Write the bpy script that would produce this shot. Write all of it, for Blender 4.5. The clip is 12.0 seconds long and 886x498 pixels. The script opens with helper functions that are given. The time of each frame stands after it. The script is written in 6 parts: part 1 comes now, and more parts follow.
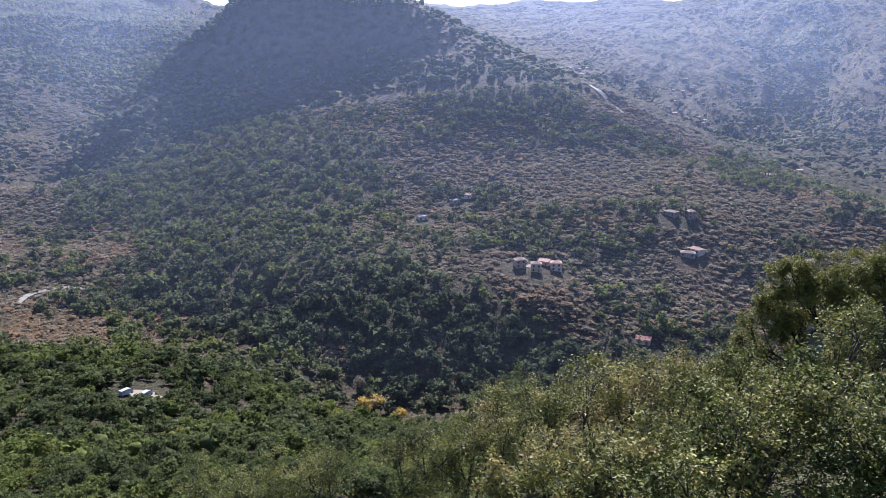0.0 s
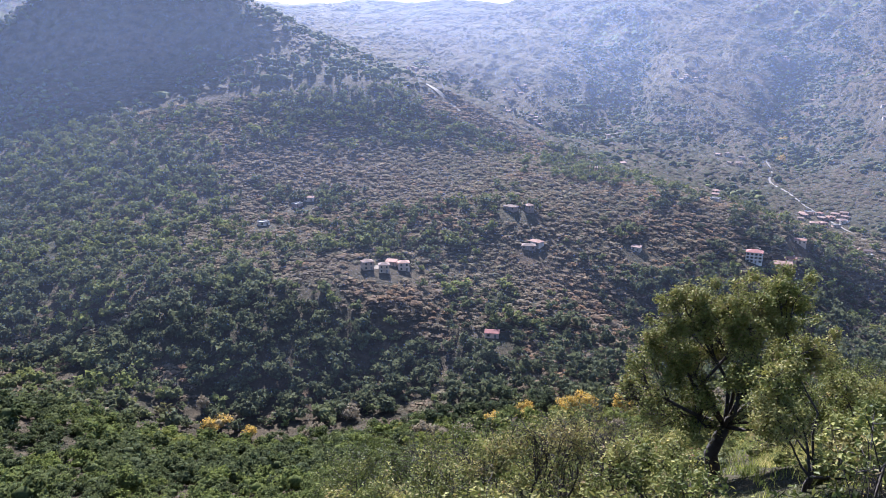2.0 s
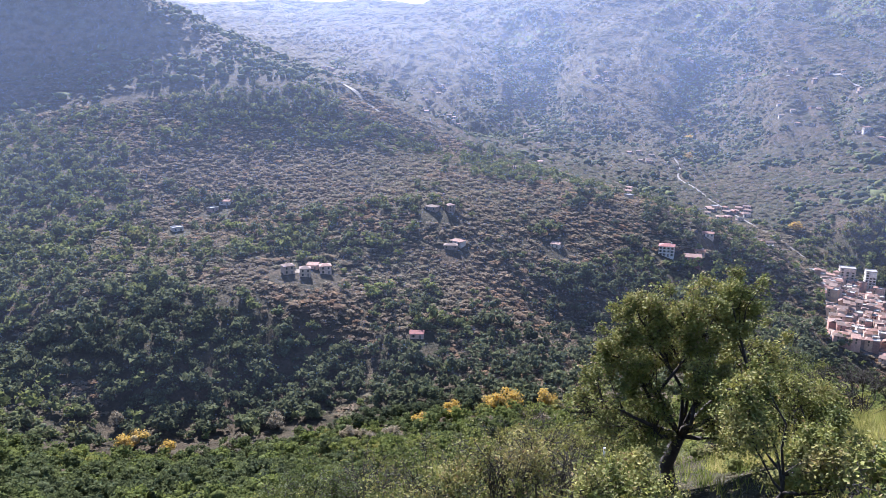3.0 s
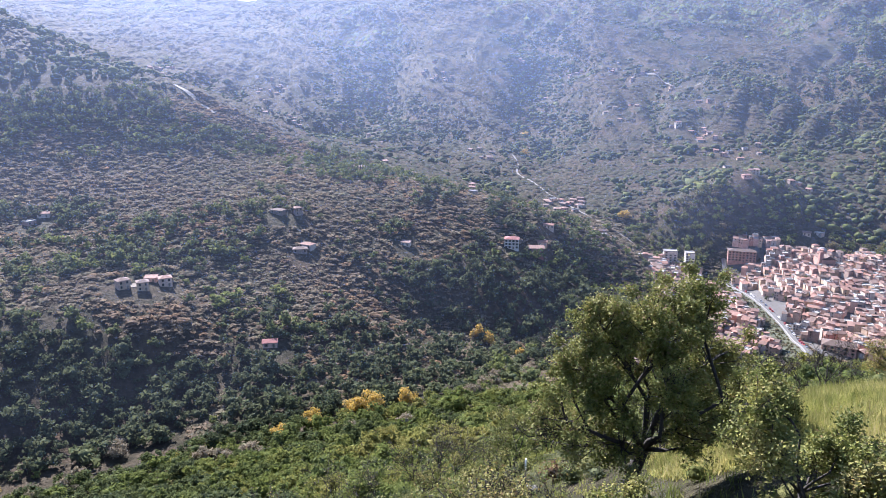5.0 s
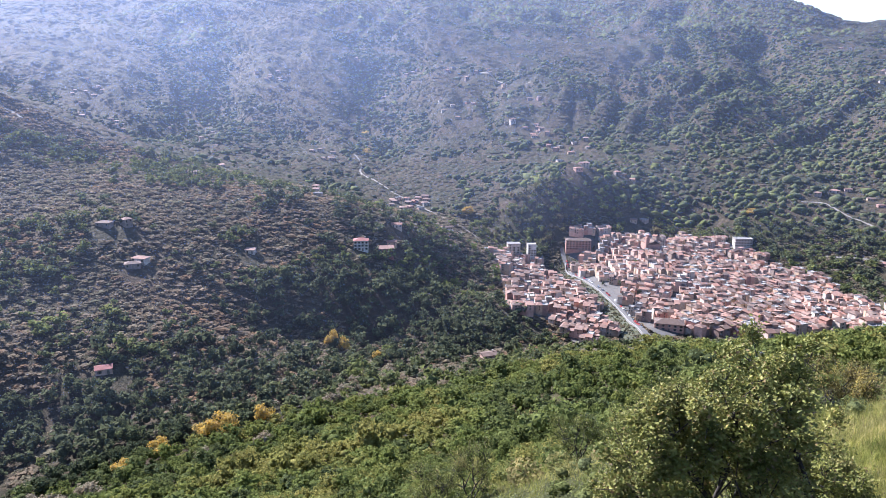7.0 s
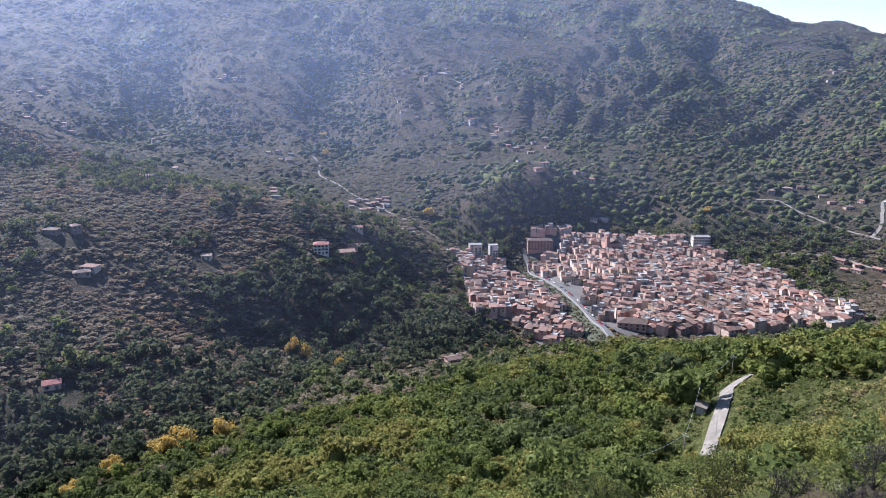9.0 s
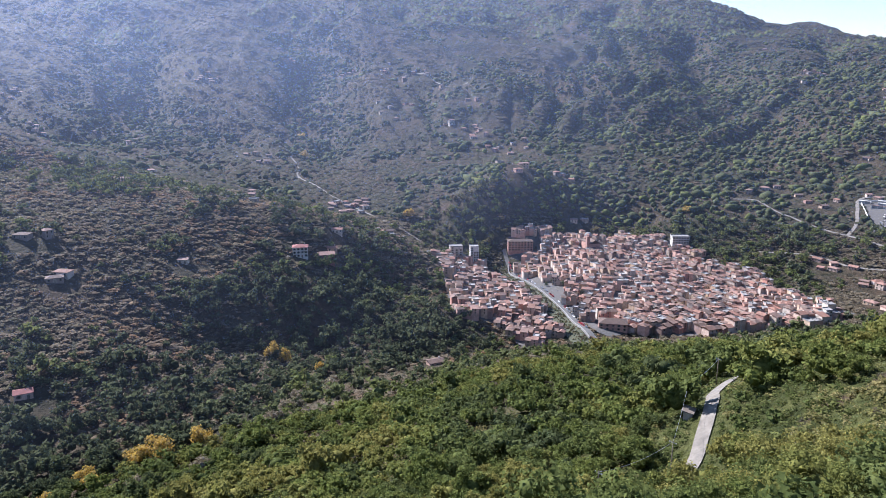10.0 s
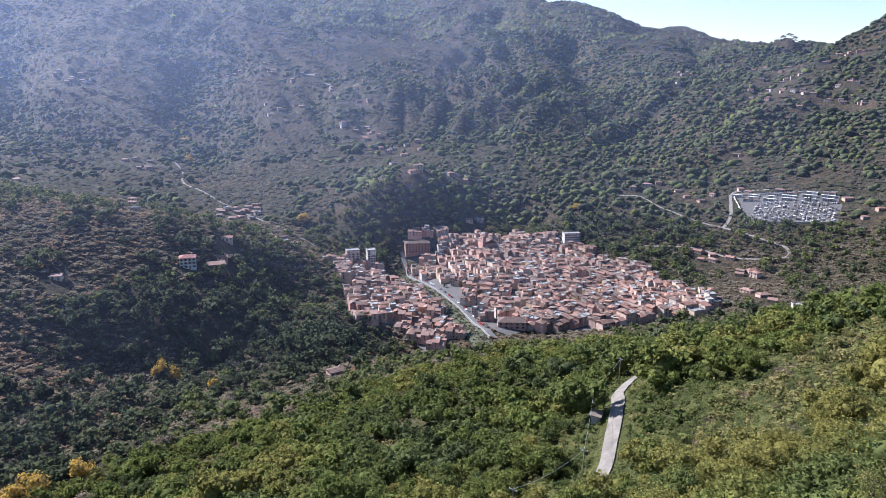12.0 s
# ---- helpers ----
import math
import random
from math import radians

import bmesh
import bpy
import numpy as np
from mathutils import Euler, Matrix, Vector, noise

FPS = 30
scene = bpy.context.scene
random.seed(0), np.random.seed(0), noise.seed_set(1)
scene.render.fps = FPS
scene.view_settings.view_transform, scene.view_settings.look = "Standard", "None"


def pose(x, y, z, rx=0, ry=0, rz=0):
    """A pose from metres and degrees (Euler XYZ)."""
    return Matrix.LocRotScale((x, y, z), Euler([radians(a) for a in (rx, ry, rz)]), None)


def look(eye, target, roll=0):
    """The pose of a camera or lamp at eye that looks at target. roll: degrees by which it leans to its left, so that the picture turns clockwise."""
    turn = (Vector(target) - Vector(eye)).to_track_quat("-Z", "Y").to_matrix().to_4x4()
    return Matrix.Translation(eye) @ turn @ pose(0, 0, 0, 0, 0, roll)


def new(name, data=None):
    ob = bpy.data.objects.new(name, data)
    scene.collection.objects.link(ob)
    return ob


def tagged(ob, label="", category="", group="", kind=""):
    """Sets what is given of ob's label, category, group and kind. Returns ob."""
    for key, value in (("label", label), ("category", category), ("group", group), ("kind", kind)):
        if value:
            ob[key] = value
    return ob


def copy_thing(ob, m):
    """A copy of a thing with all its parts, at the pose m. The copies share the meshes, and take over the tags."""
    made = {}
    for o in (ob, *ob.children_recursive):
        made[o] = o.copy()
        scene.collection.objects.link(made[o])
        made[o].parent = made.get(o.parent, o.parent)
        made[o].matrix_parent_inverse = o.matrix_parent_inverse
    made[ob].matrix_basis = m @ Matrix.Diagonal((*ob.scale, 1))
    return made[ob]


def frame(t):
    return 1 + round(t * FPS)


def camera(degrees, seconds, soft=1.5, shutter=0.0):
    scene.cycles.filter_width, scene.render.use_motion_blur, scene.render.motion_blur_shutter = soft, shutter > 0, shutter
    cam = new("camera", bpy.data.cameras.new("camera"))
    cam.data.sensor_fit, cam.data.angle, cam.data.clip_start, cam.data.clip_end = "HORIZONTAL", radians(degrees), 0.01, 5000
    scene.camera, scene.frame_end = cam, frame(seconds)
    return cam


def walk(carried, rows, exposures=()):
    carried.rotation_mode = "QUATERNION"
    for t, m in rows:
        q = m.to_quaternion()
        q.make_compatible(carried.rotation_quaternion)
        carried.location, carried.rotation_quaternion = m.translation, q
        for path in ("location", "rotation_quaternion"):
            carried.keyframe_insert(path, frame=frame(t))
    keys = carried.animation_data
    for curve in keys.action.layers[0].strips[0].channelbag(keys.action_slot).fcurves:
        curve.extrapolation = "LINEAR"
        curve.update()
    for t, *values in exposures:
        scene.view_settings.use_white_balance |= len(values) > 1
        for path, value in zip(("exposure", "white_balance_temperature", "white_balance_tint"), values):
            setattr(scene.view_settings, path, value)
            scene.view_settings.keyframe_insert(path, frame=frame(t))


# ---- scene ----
cam = camera(63.6, 12.0, 0.8)
EXPOSURES = [(0.0, 1.50, 5440.0, 22.0), (1.0, 1.60, 5440.0, 22.0), (2.5, 1.96, 5440.0, 22.0), (6.5, 1.92, 5420.0, 22.0), (9.0, 1.41, 5360.0, 20.0), (12.0, 1.38, 5360.0, 20.5)]
PATH = [
    (0.0, (0.00, -0.00, 240.00), (0.01, 96.90, 215.31), -0.20),
    (0.5, (0.27, 2.05, 239.94), (3.81, 98.87, 215.18), -0.21),
    (1.0, (0.53, 4.03, 239.87), (9.97, 100.44, 215.06), -0.18),
    (1.5, (0.87, 5.85, 239.83), (16.29, 101.49, 215.03), -0.23),
    (2.0, (1.01, 7.27, 239.79), (22.17, 101.80, 214.97), -0.14),
    (2.5, (1.00, 8.41, 239.75), (27.90, 101.49, 214.98), -0.09),
    (3.0, (0.74, 9.22, 239.72), (32.46, 100.76, 214.93), -0.00),
    (3.2, (0.64, 9.52, 239.67), (34.26, 100.40, 214.94), 0.11),
    (4.8, (-0.30, 13.17, 239.04), (48.77, 96.72, 214.30), 0.14),
    (5.0, (-0.38, 13.83, 239.06), (50.51, 96.27, 214.28), 0.11),
    (5.5, (-0.35, 15.74, 239.02), (54.92, 95.30, 214.21), 0.13),
    (6.0, (0.06, 17.96, 238.97), (59.63, 94.35, 214.18), 0.14),
    (6.5, (0.68, 20.24, 238.97), (64.45, 93.15, 214.14), 0.10),
    (7.0, (1.27, 22.40, 239.04), (69.09, 91.56, 214.19), 0.10),
    (7.2, (1.60, 23.26, 239.08), (70.95, 90.89, 214.24), 0.11),
    (8.8, (5.09, 28.75, 239.03), (76.71, 94.00, 214.26), 0.03),
    (9.0, (5.58, 29.38, 239.06), (77.29, 94.51, 214.24), 0.09),
    (9.5, (6.90, 30.94, 239.19), (79.36, 95.24, 214.41), 0.05),
    (10.0, (8.23, 32.46, 239.15), (81.81, 95.51, 214.41), 0.06),
    (10.5, (9.55, 33.89, 239.16), (84.75, 95.01, 214.47), 0.07),
    (11.0, (10.99, 35.34, 239.17), (88.30, 93.77, 214.51), 0.12),
    (11.5, (12.36, 36.76, 239.29), (92.35, 91.48, 214.64), 0.17),
    (12.0, (13.63, 38.02, 239.52), (95.82, 89.40, 214.94), 0.22),
]
walk(cam, [(t, look(eye, target, roll)) for t, eye, target, roll in PATH], EXPOSURES)

# ---- daylight ----
SUN_AZIMUTH, SUN_HEIGHT = 4.5, 35.5
sky_world = bpy.data.worlds.new("sky")
scene.world = sky_world
sky_world.use_nodes = True
nt = sky_world.node_tree
sky = nt.nodes.new("ShaderNodeTexSky")
sky.sky_type, sky.sun_disc = "NISHITA", False
sky.sun_elevation, sky.sun_rotation = radians(SUN_HEIGHT), radians(SUN_AZIMUTH)
sky.air_density, sky.dust_density = 1.0, 0.3
nt.links.new(sky.outputs[0], nt.nodes["Background"].inputs[0])
nt.nodes["Background"].inputs[1].default_value = 0.07
sun = new("sun", bpy.data.lights.new("sun", "SUN"))
sun.data.energy, sun.data.angle, sun.data.color = 5.0, radians(0.53), (1.0, 0.92, 0.78)
sun.rotation_euler = (radians(90 - SUN_HEIGHT), 0, radians(180 - SUN_AZIMUTH))


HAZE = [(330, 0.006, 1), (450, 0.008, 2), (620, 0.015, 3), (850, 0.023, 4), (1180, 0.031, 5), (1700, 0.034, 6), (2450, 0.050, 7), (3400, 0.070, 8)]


# ---- materials ----
def node_material(name):
    m = bpy.data.materials.new(name)
    m.use_nodes = True
    n = m.node_tree
    return m, n, n.nodes["Principled BSDF"]


def add(n, kind, links=(), **values):
    node = n.nodes.new(kind)
    for key, value in values.items():
        node.inputs[key.replace("_", " ")].default_value = value
    for socket, source in links:
        n.links.new(source, node.inputs[socket])
    return node


def ramp(n, source, stops, mode="LINEAR"):
    node = n.nodes.new("ShaderNodeValToRGB")
    node.color_ramp.interpolation = mode
    while len(node.color_ramp.elements) < len(stops):
        node.color_ramp.elements.new(0.5)
    for e, (at, colour) in zip(node.color_ramp.elements, stops):
        e.position, e.color = at, (*colour, 1)
    n.links.new(source, node.inputs[0])
    return node


def mixed(n, fac, a, b, blend="MIX"):
    node = n.nodes.new("ShaderNodeMix")
    node.data_type, node.blend_type = "RGBA", blend
    if isinstance(fac, float):
        node.inputs[0].default_value = fac
    else:
        n.links.new(fac, node.inputs[0])
    for k, v in ((6, a), (7, b)):
        if isinstance(v, tuple):
            node.inputs[k].default_value = (*v, 1)
        else:
            n.links.new(v, node.inputs[k])
    return node.outputs[2]


def place_of(n):
    return n.nodes.new("ShaderNodeNewGeometry").outputs["Position"]


def noise_of(n, where, scale, detail=4.0, rough=0.6):
    return add(n, "ShaderNodeTexNoise", [("Vector", where)], Scale=scale, Detail=detail, Roughness=rough).outputs["Fac"]


def bumped(n, p, height, strength, distance):
    b = add(n, "ShaderNodeBump", [("Height", height)], Strength=strength, Distance=distance)
    n.links.new(b.outputs[0], p.inputs["Normal"])


def ground_material():
    """Dry autumn grass, heath and bare earth, mottled at several scales."""
    m, n, p = node_material("hillside_ground")
    where = place_of(n)
    broad = ramp(n, noise_of(n, where, 0.012, 5.0), [(0.3, (0.060, 0.060, 0.036)), (0.48, (0.080, 0.064, 0.042)), (0.66, (0.096, 0.066, 0.044))])
    fine = ramp(n, noise_of(n, where, 0.22, 6.0, 0.7), [(0.32, (0.5, 0.53, 0.46)), (0.55, (1, 1, 1)), (0.75, (1.3, 1.2, 1.0))])
    clumps = ramp(n, noise_of(n, where, 0.075, 4.0, 0.7), [(0.36, (0.42, 0.50, 0.42)), (0.56, (1, 1, 1))])
    bare = n.nodes.new("ShaderNodeAttribute")
    bare.attribute_name = "tint"
    straw = mixed(n, bare.outputs["Fac"], broad.outputs[0], (0.125, 0.105, 0.058))
    grassy = add(n, "ShaderNodeMapRange", [("Value", bare.outputs["Fac"])], From_Min=0.0, From_Max=-1.0, To_Min=0.0, To_Max=1.0)
    straw = mixed(n, grassy.outputs[0], straw, (0.098, 0.104, 0.034))
    both = mixed(n, 1.0, straw, fine.outputs[0], "MULTIPLY")
    n.links.new(mixed(n, 1.0, both, clumps.outputs[0], "MULTIPLY"), p.inputs["Base Color"])
    p.inputs["Roughness"].default_value = 0.95
    p.inputs["Specular IOR Level"].default_value = 0.1
    bumped(n, p, noise_of(n, where, 0.16, 7.0, 0.75), 0.9, 5.0)
    return m


def foliage_material(name, stops, see_through=0.25, gloss=0.12, speckle=1.2, relief=0.0):
    """Leaves: the hue follows each plant's own tint, broken up by fine mottling; thin leaves pass some light."""
    m, n, p = node_material(name)
    tint = n.nodes.new("ShaderNodeAttribute")
    tint.attribute_name = "tint"
    where = place_of(n)
    hue = ramp(n, tint.outputs["Fac"], stops)
    speck = ramp(n, noise_of(n, where, speckle, 3.0), [(0.34, (0.52, 0.55, 0.52)), (0.52, (0.95, 0.95, 0.95)), (0.68, (1.35, 1.3, 1.15))])
    colour = mixed(n, 1.0, hue.outputs[0], speck.outputs[0], "MULTIPLY")
    n.links.new(colour, p.inputs["Base Color"])
    p.inputs["Roughness"].default_value = 0.8
    p.inputs["Specular IOR Level"].default_value = gloss
    if relief:
        bumped(n, p, noise_of(n, where, 0.85, 5.0, 0.75), 1.0, relief)
    thin = add(n, "ShaderNodeBsdfTranslucent", [("Color", colour)])
    both = add(n, "ShaderNodeMixShader", [(1, p.outputs[0]), (2, thin.outputs[0])], Fac=see_through)
    n.links.new(both.outputs[0], n.nodes["Material Output"].inputs[0])
    return m


SPECIES = [
    (0.00, (0.05, 0.062, 0.033)), (0.25, (0.122, 0.136, 0.072)), (0.45, (0.165, 0.186, 0.056)),
    (0.60, (0.160, 0.155, 0.062)), (0.72, (0.165, 0.122, 0.074)), (0.84, (0.190, 0.108, 0.054)),
    (0.93, (0.36, 0.33, 0.24)), (1.00, (0.56, 0.37, 0.055)),
]
MAT_GROUND = ground_material()
MAT_WOODS = foliage_material("woodland_foliage", SPECIES, 0.36, 0.03, 0.7, 0.6)
MAT_SCRUB = foliage_material("scrub_foliage", [(0.3, (0.15, 0.16, 0.075)), (0.5, (0.205, 0.182, 0.118)), (0.65, (0.235, 0.196, 0.138)), (0.78, (0.245, 0.190, 0.132)), (0.88, (0.28, 0.186, 0.112))], 0.46, 0.02, 1.0, 0.4)

MAT_SPUR = foliage_material("spur_scrub", [(0.3, (0.10, 0.125, 0.04)), (0.42, (0.165, 0.175, 0.06)), (0.56, (0.27, 0.235, 0.10))], 0.45, 0.02, 1.0, 0.0)
MAT_SPUR_WOODS = foliage_material("spur_oak_foliage", [(0.1, (0.062, 0.076, 0.040)), (0.28, (0.095, 0.114, 0.046)), (0.44, (0.142, 0.168, 0.045)), (0.57, (0.225, 0.210, 0.062))], 0.40, 0.03, 1.2)
MAT_FAR_SCRUB = foliage_material("leafless_scrub", [(0.3, (0.070, 0.072, 0.044)), (0.5, (0.098, 0.084, 0.060)), (0.66, (0.118, 0.088, 0.065))], 0.3, 0.02, 0.5, 0.0)

# ---- the lie of the land: ridges, benches and stream beds, with a smooth surface between them ----
LANDFORMS = {}
LANDFORMS["opposite_hill"] = [
    (-50, 405, 55), (41, 420, 49), (129, 431, 64), (63, 521, 92), (-20, 640, 102),
    (20, 693, 111), (-84, 562, 99), (-111, 513, 89), (-140, 472, 64), (195, 597, 115),
    (115, 527, 85), (179, 460, 72), (-200, 757, 128), (-246, 630, 95), (-233, 531, 80),
    (-352, 933, 155), (-118, 818, 154), (75, 822, 153), (162, 767, 141), (-61, 947, 199),
    (130, 951, 219), (215, 872, 175), (14, 1060, 256), (-152, 1089, 243), (-324, 1103, 232),
    (-31, 444, 76), (25, 452, 68), (66, 448, 64), (-84, 445, 69),
]
LANDFORMS["ridge_and_cone"] = [
    (289, 483, 63), (355, 465, 55), (208, 945, 202), (261, 844, 139), (202, 943, 199),
    (260, 840, 139), (331, 736, 124), (380, 650, 112), (417, 600, 104), (447, 547, 86),
    (294, 552, 86), (385, 520, 76), (443, 498, 53), (466, 484, 36), (198, 517, 83),
    (269, 469, 49), (335, 445, 37), (68, 464, 77), (150, 481, 75), (-215, 1244, 383),
    (-315, 1190, 339), (-72, 1166, 339), (-19, 1118, 298), (-427, 1159, 250), (-455, 1021, 174),
    (-397, 798, 105), (-201, 1139, 287),
]
LANDFORMS["far_left"] = [
    (-445, 772, 111), (-367, 670, 77), (-221, 500, 72), (-139, 428, 64), (-583, 986, 140),
    (-704, 1209, 193), (-725, 1426, 227), (-1007, 1841, 320), (-924, 2212, 351), (-959, 2832, 484),
    (-337, 524, 90), (-258, 426, 85), (-203, 319, 106), (-155, 278, 112), (-115, 258, 112),
    (-120, 312, 101), (-85, 326, 80), (-114, 186, 133), (-75, 160, 139), (-75, 124, 153),
    (-58, 199, 122), (-38, 347, 54), (-69, 355, 61),
    (-520, 1060, 120), (-560, 1230, 150), (-610, 1420, 190), (-500, 920, 96), (-640, 1180, 168),
    (-690, 1600, 225), (-520, 1370, 215), (-430, 1560, 280), (-820, 1430, 236),
]
LANDFORMS["far_valley"] = [
    (193, 3291, 381), (472, 4260, 581), (-139, 4384, 593), (815, 3906, 518), (322, 2378, 251),
    (491, 1835, 192), (564, 1547, 122), (698, 2191, 268), (957, 2307, 336), (913, 1779, 205),
    (1328, 2459, 412), (385, 1340, 111), (583, 1501, 120), (469, 1856, 191), (415, 1294, 114),
    (554, 1047, 90), (704, 928, 66), (657, 759, 46), (661, 653, 36), (964, 1235, 102),
    (1084, 1814, 262), (1104, 2363, 417), (1531, 2168, 442), (1254, 1306, 193),
]
LANDFORMS["knoll_and_slope"] = [
    (817, 598, 85), (735, 602, 65), (689, 574, 20), (792, 516, 43), (901, 469, 59),
    (887, 369, 53), (674, 647, 32), (1032, 786, 107), (1276, 826, 144), (1161, 1030, 140),
    (1468, 1397, 261), (1949, 1259, 331), (1894, 951, 268), (2196, 1010, 331), (2543, 1073, 445),
    (2654, 933, 376), (2661, 747, 311), (1446, 726, 162), (1211, 505, 112), (2184, 1527, 439),
    (2469, 500, 308), (1997, 282, 305), (1760, 83, 330), (4082, 1066, 421),
]
LANDFORMS["cemetery_side"] = [
    (1070, 295, 70), (951, 234, 52), (1005, 137, 72), (942, 129, 58), (959, 55, 70),
    (838, 87, 33), (843, 202, 29), (763, 212, 17), (720, 148, 26), (685, 74, 38),
    (1240, 254, 121), (1553, 218, 207), (1661, 135, 249), (1260, 68, 138), (1625, 390, 202),
]
LANDFORMS["town"] = [
    (625, 529, 9), (591, 457, 15), (501, 356, 19), (438, 328, 21), (673, 500, 2),
    (515, 303, 26), (526, 267, 21), (639, 350, 20), (707, 414, 24), (816, 363, 24),
    (721, 317, 18), (624, 217, 22), (737, 234, 15), (762, 493, 27), (444, 409, 41),
    (544, 553, 56),
]
LANDFORMS["near_spur"] = [
    (320, 311, 49), (319, 285, 59), (334, 255, 70), (343, 209, 84), (242, 159, 122),
    (200, 91, 154), (167, 91, 156), (149, 82, 156), (312, 145, 110), (298, 102, 127),
    (265, 59, 154), (226, 35, 179), (173, 57, 175), (124, 40, 189), (136, 59, 172),
    (185, 122, 135), (192, 157, 125), (126, 120, 144), (158, 187, 112), (183, 238, 88),
    (127, 94, 153), (106, 57, 179), (80, 37, 201),
]

LANDFORMS["spur_under_flight"] = [
    (0, 0, 232), (0, 14, 227), (3, 26, 223), (19, 31, 223), (27, 29, 225),
    (14, 21, 229), (45, 36, 218), (55, 20, 219), (-20, 20, 218), (-40, 60, 188),
    (0, 60, 198), (60, 90, 172), (30, 60, 204), (0, -30, 242), (0, -100, 270),
    (60, -40, 245), (110, -100, 262), (-80, -50, 215), (120, 0, 204), (200, -100, 238),
    (300, -60, 198), (500, -120, 130), (160, -10, 200),
]
LANDFORMS["country_beyond"] = [
    (0, -1000, 440), (-1000, -500, 340), (1000, -800, 340), (1500, -500, 300),
    (0, -4800, 540), (-4800, 0, 540), (4800, -1500, 540), (-3000, 3500, 640), (-1300, 400, 250),
    (3500, 3500, 760), (4900, 0, 360), (-900, 900, 190), (2200, 2600, 640), (-2500, 2200, 520),
    (700, -100, 80), (900, -50, 95), (1300, -100, 180), (0, 4850, 520), (900, 4700, 540), (60, 4020, 500), (470, 4000, 510), (-800, 4300, 560),
    (-1000, 3380, 455), (-950, 2815, 440), (3330, 1150, 400), (2940, 930, 365), (3200, 880, 330), (3130, 700, 300), (3400, 600, 290), (4680, 1030, 300), (4000, 700, 300), (1852, 233, 245), (1836, 170, 262), (2036, 323, 260), (2450, 554, 290), (2548, 458, 280), (1994, 246, 265), (3823, 1202, 375), (3964, 1084, 345),
]
SOFT = 14.0
KNOTS = np.array([p for some in LANDFORMS.values() for p in some], float)


def spread(x, y):
    return np.sqrt((x[:, None] - KNOTS[None, :, 0]) ** 2 + (y[:, None] - KNOTS[None, :, 1]) ** 2 + SOFT**2)


def solved():
    k = len(KNOTS)
    a = np.zeros((k + 3, k + 3))
    a[:k, :k] = spread(KNOTS[:, 0], KNOTS[:, 1])
    a[:k, k:] = np.c_[np.ones(k), KNOTS[:, :2] / 1000]
    a[k:, :k] = a[:k, k:].T
    return np.linalg.solve(a, np.r_[KNOTS[:, 2], 0, 0, 0])


WEIGHTS = solved()


def lattice(ix, iy, seed):
    h = np.sin(ix * 127.1 + iy * 311.7 + seed * 74.7) * 43758.5453
    return h - np.floor(h)


def wave(x, y, seed=0):
    """Smooth value noise from 0 to 1 on a unit lattice."""
    ix, iy = np.floor(x), np.floor(y)
    fx, fy = x - ix, y - iy
    fx, fy = fx * fx * (3 - 2 * fx), fy * fy * (3 - 2 * fy)
    low = lattice(ix, iy, seed) * (1 - fx) + lattice(ix + 1, iy, seed) * fx
    high = lattice(ix, iy + 1, seed) * (1 - fx) + lattice(ix + 1, iy + 1, seed) * fx
    return low * (1 - fy) + high * fy


def waves(x, y, size, seed=0, octaves=4):
    total, weight = 0, 0
    for k in range(octaves):
        total = total + wave(x * 2**k / size, y * 2**k / size, seed + k) * 0.55**k
        weight += 0.55**k
    return total / weight


def ridge_of(x, y):
    """High along the spurs, low in the gullies."""
    bend = 90 * (waves(x, y, 260, 13, 2) - 0.5)
    ridged = 1 - np.abs(2 * waves(x + bend, y - bend, 430, 3, 4) - 1)
    return ridged + 0.25 * (0.5 - np.abs(2 * waves(x - bend, y + bend, 110, 17, 3) - 1))


RAVINE_A = [(1421, 1920), (1343, 1766), (1161, 1454), (1007, 1288), (903, 1111), (736, 856), (730, 810)]
RAVINE_B = [(2037, 887), (1770, 682), (1443, 513), (1251, 427), (1107, 384), (1009, 385)]
RAVINE_C = [(1671, 1513), (1585, 1359), (1523, 1142), (1459, 950), (1422, 795)]
RAVINE_D = [(1288, 2191), (959, 1819), (855, 1656), (685, 1466), (554, 1347)]
RAVINE_E = [(1259, 719), (1077, 576), (1015, 495), (937, 450)]
GULLIES = [
    # a stream bed down the far slope, its depth and half width in metres
    (RAVINE_A, 42, 75), (RAVINE_B, 55, 95), (RAVINE_C, 34, 60), (RAVINE_D, 36, 70), (RAVINE_E, 30, 55),
]


def off_line(x, y, line):
    """The distance of points from a line of the plan."""
    best = np.full(len(x), 1e9)
    for (ax, ay), (bx, by) in zip(line, line[1:]):
        t = np.clip(((x - ax) * (bx - ax) + (y - ay) * (by - ay)) / ((bx - ax) ** 2 + (by - ay) ** 2), 0, 1)
        best = np.minimum(best, np.hypot(x - ax - t * (bx - ax), y - ay - t * (by - ay)))
    return best


def folds_of(x, y):
    """The far slopes' folds, which run down towards the town: 1 on the spurs, 0 in the ravines."""
    out, turn = np.hypot(x - 600, y - 420), np.arctan2(x - 600, y - 420)
    bend = 0.22 * (waves(x, y, 520, 81, 3) - 0.5)
    wide = 1 - np.abs(2 * waves(turn * 5.2 + bend * 5.2 + 40, out / 900, 1.0, 83, 2) - 1)
    fine = 1 - np.abs(2 * waves(turn * 15 + bend * 17 + 70, out / 420, 1.0, 87, 3) - 1)
    return 0.62 * wide + 0.38 * fine


def ravine_depth(x, y):
    """How deep the named ravines cut."""
    cut = np.zeros(len(x))
    for line, deep, half in GULLIES:
        cut = np.maximum(cut, deep * np.exp(-((off_line(x, y, line) / half) ** 2)))
    return cut


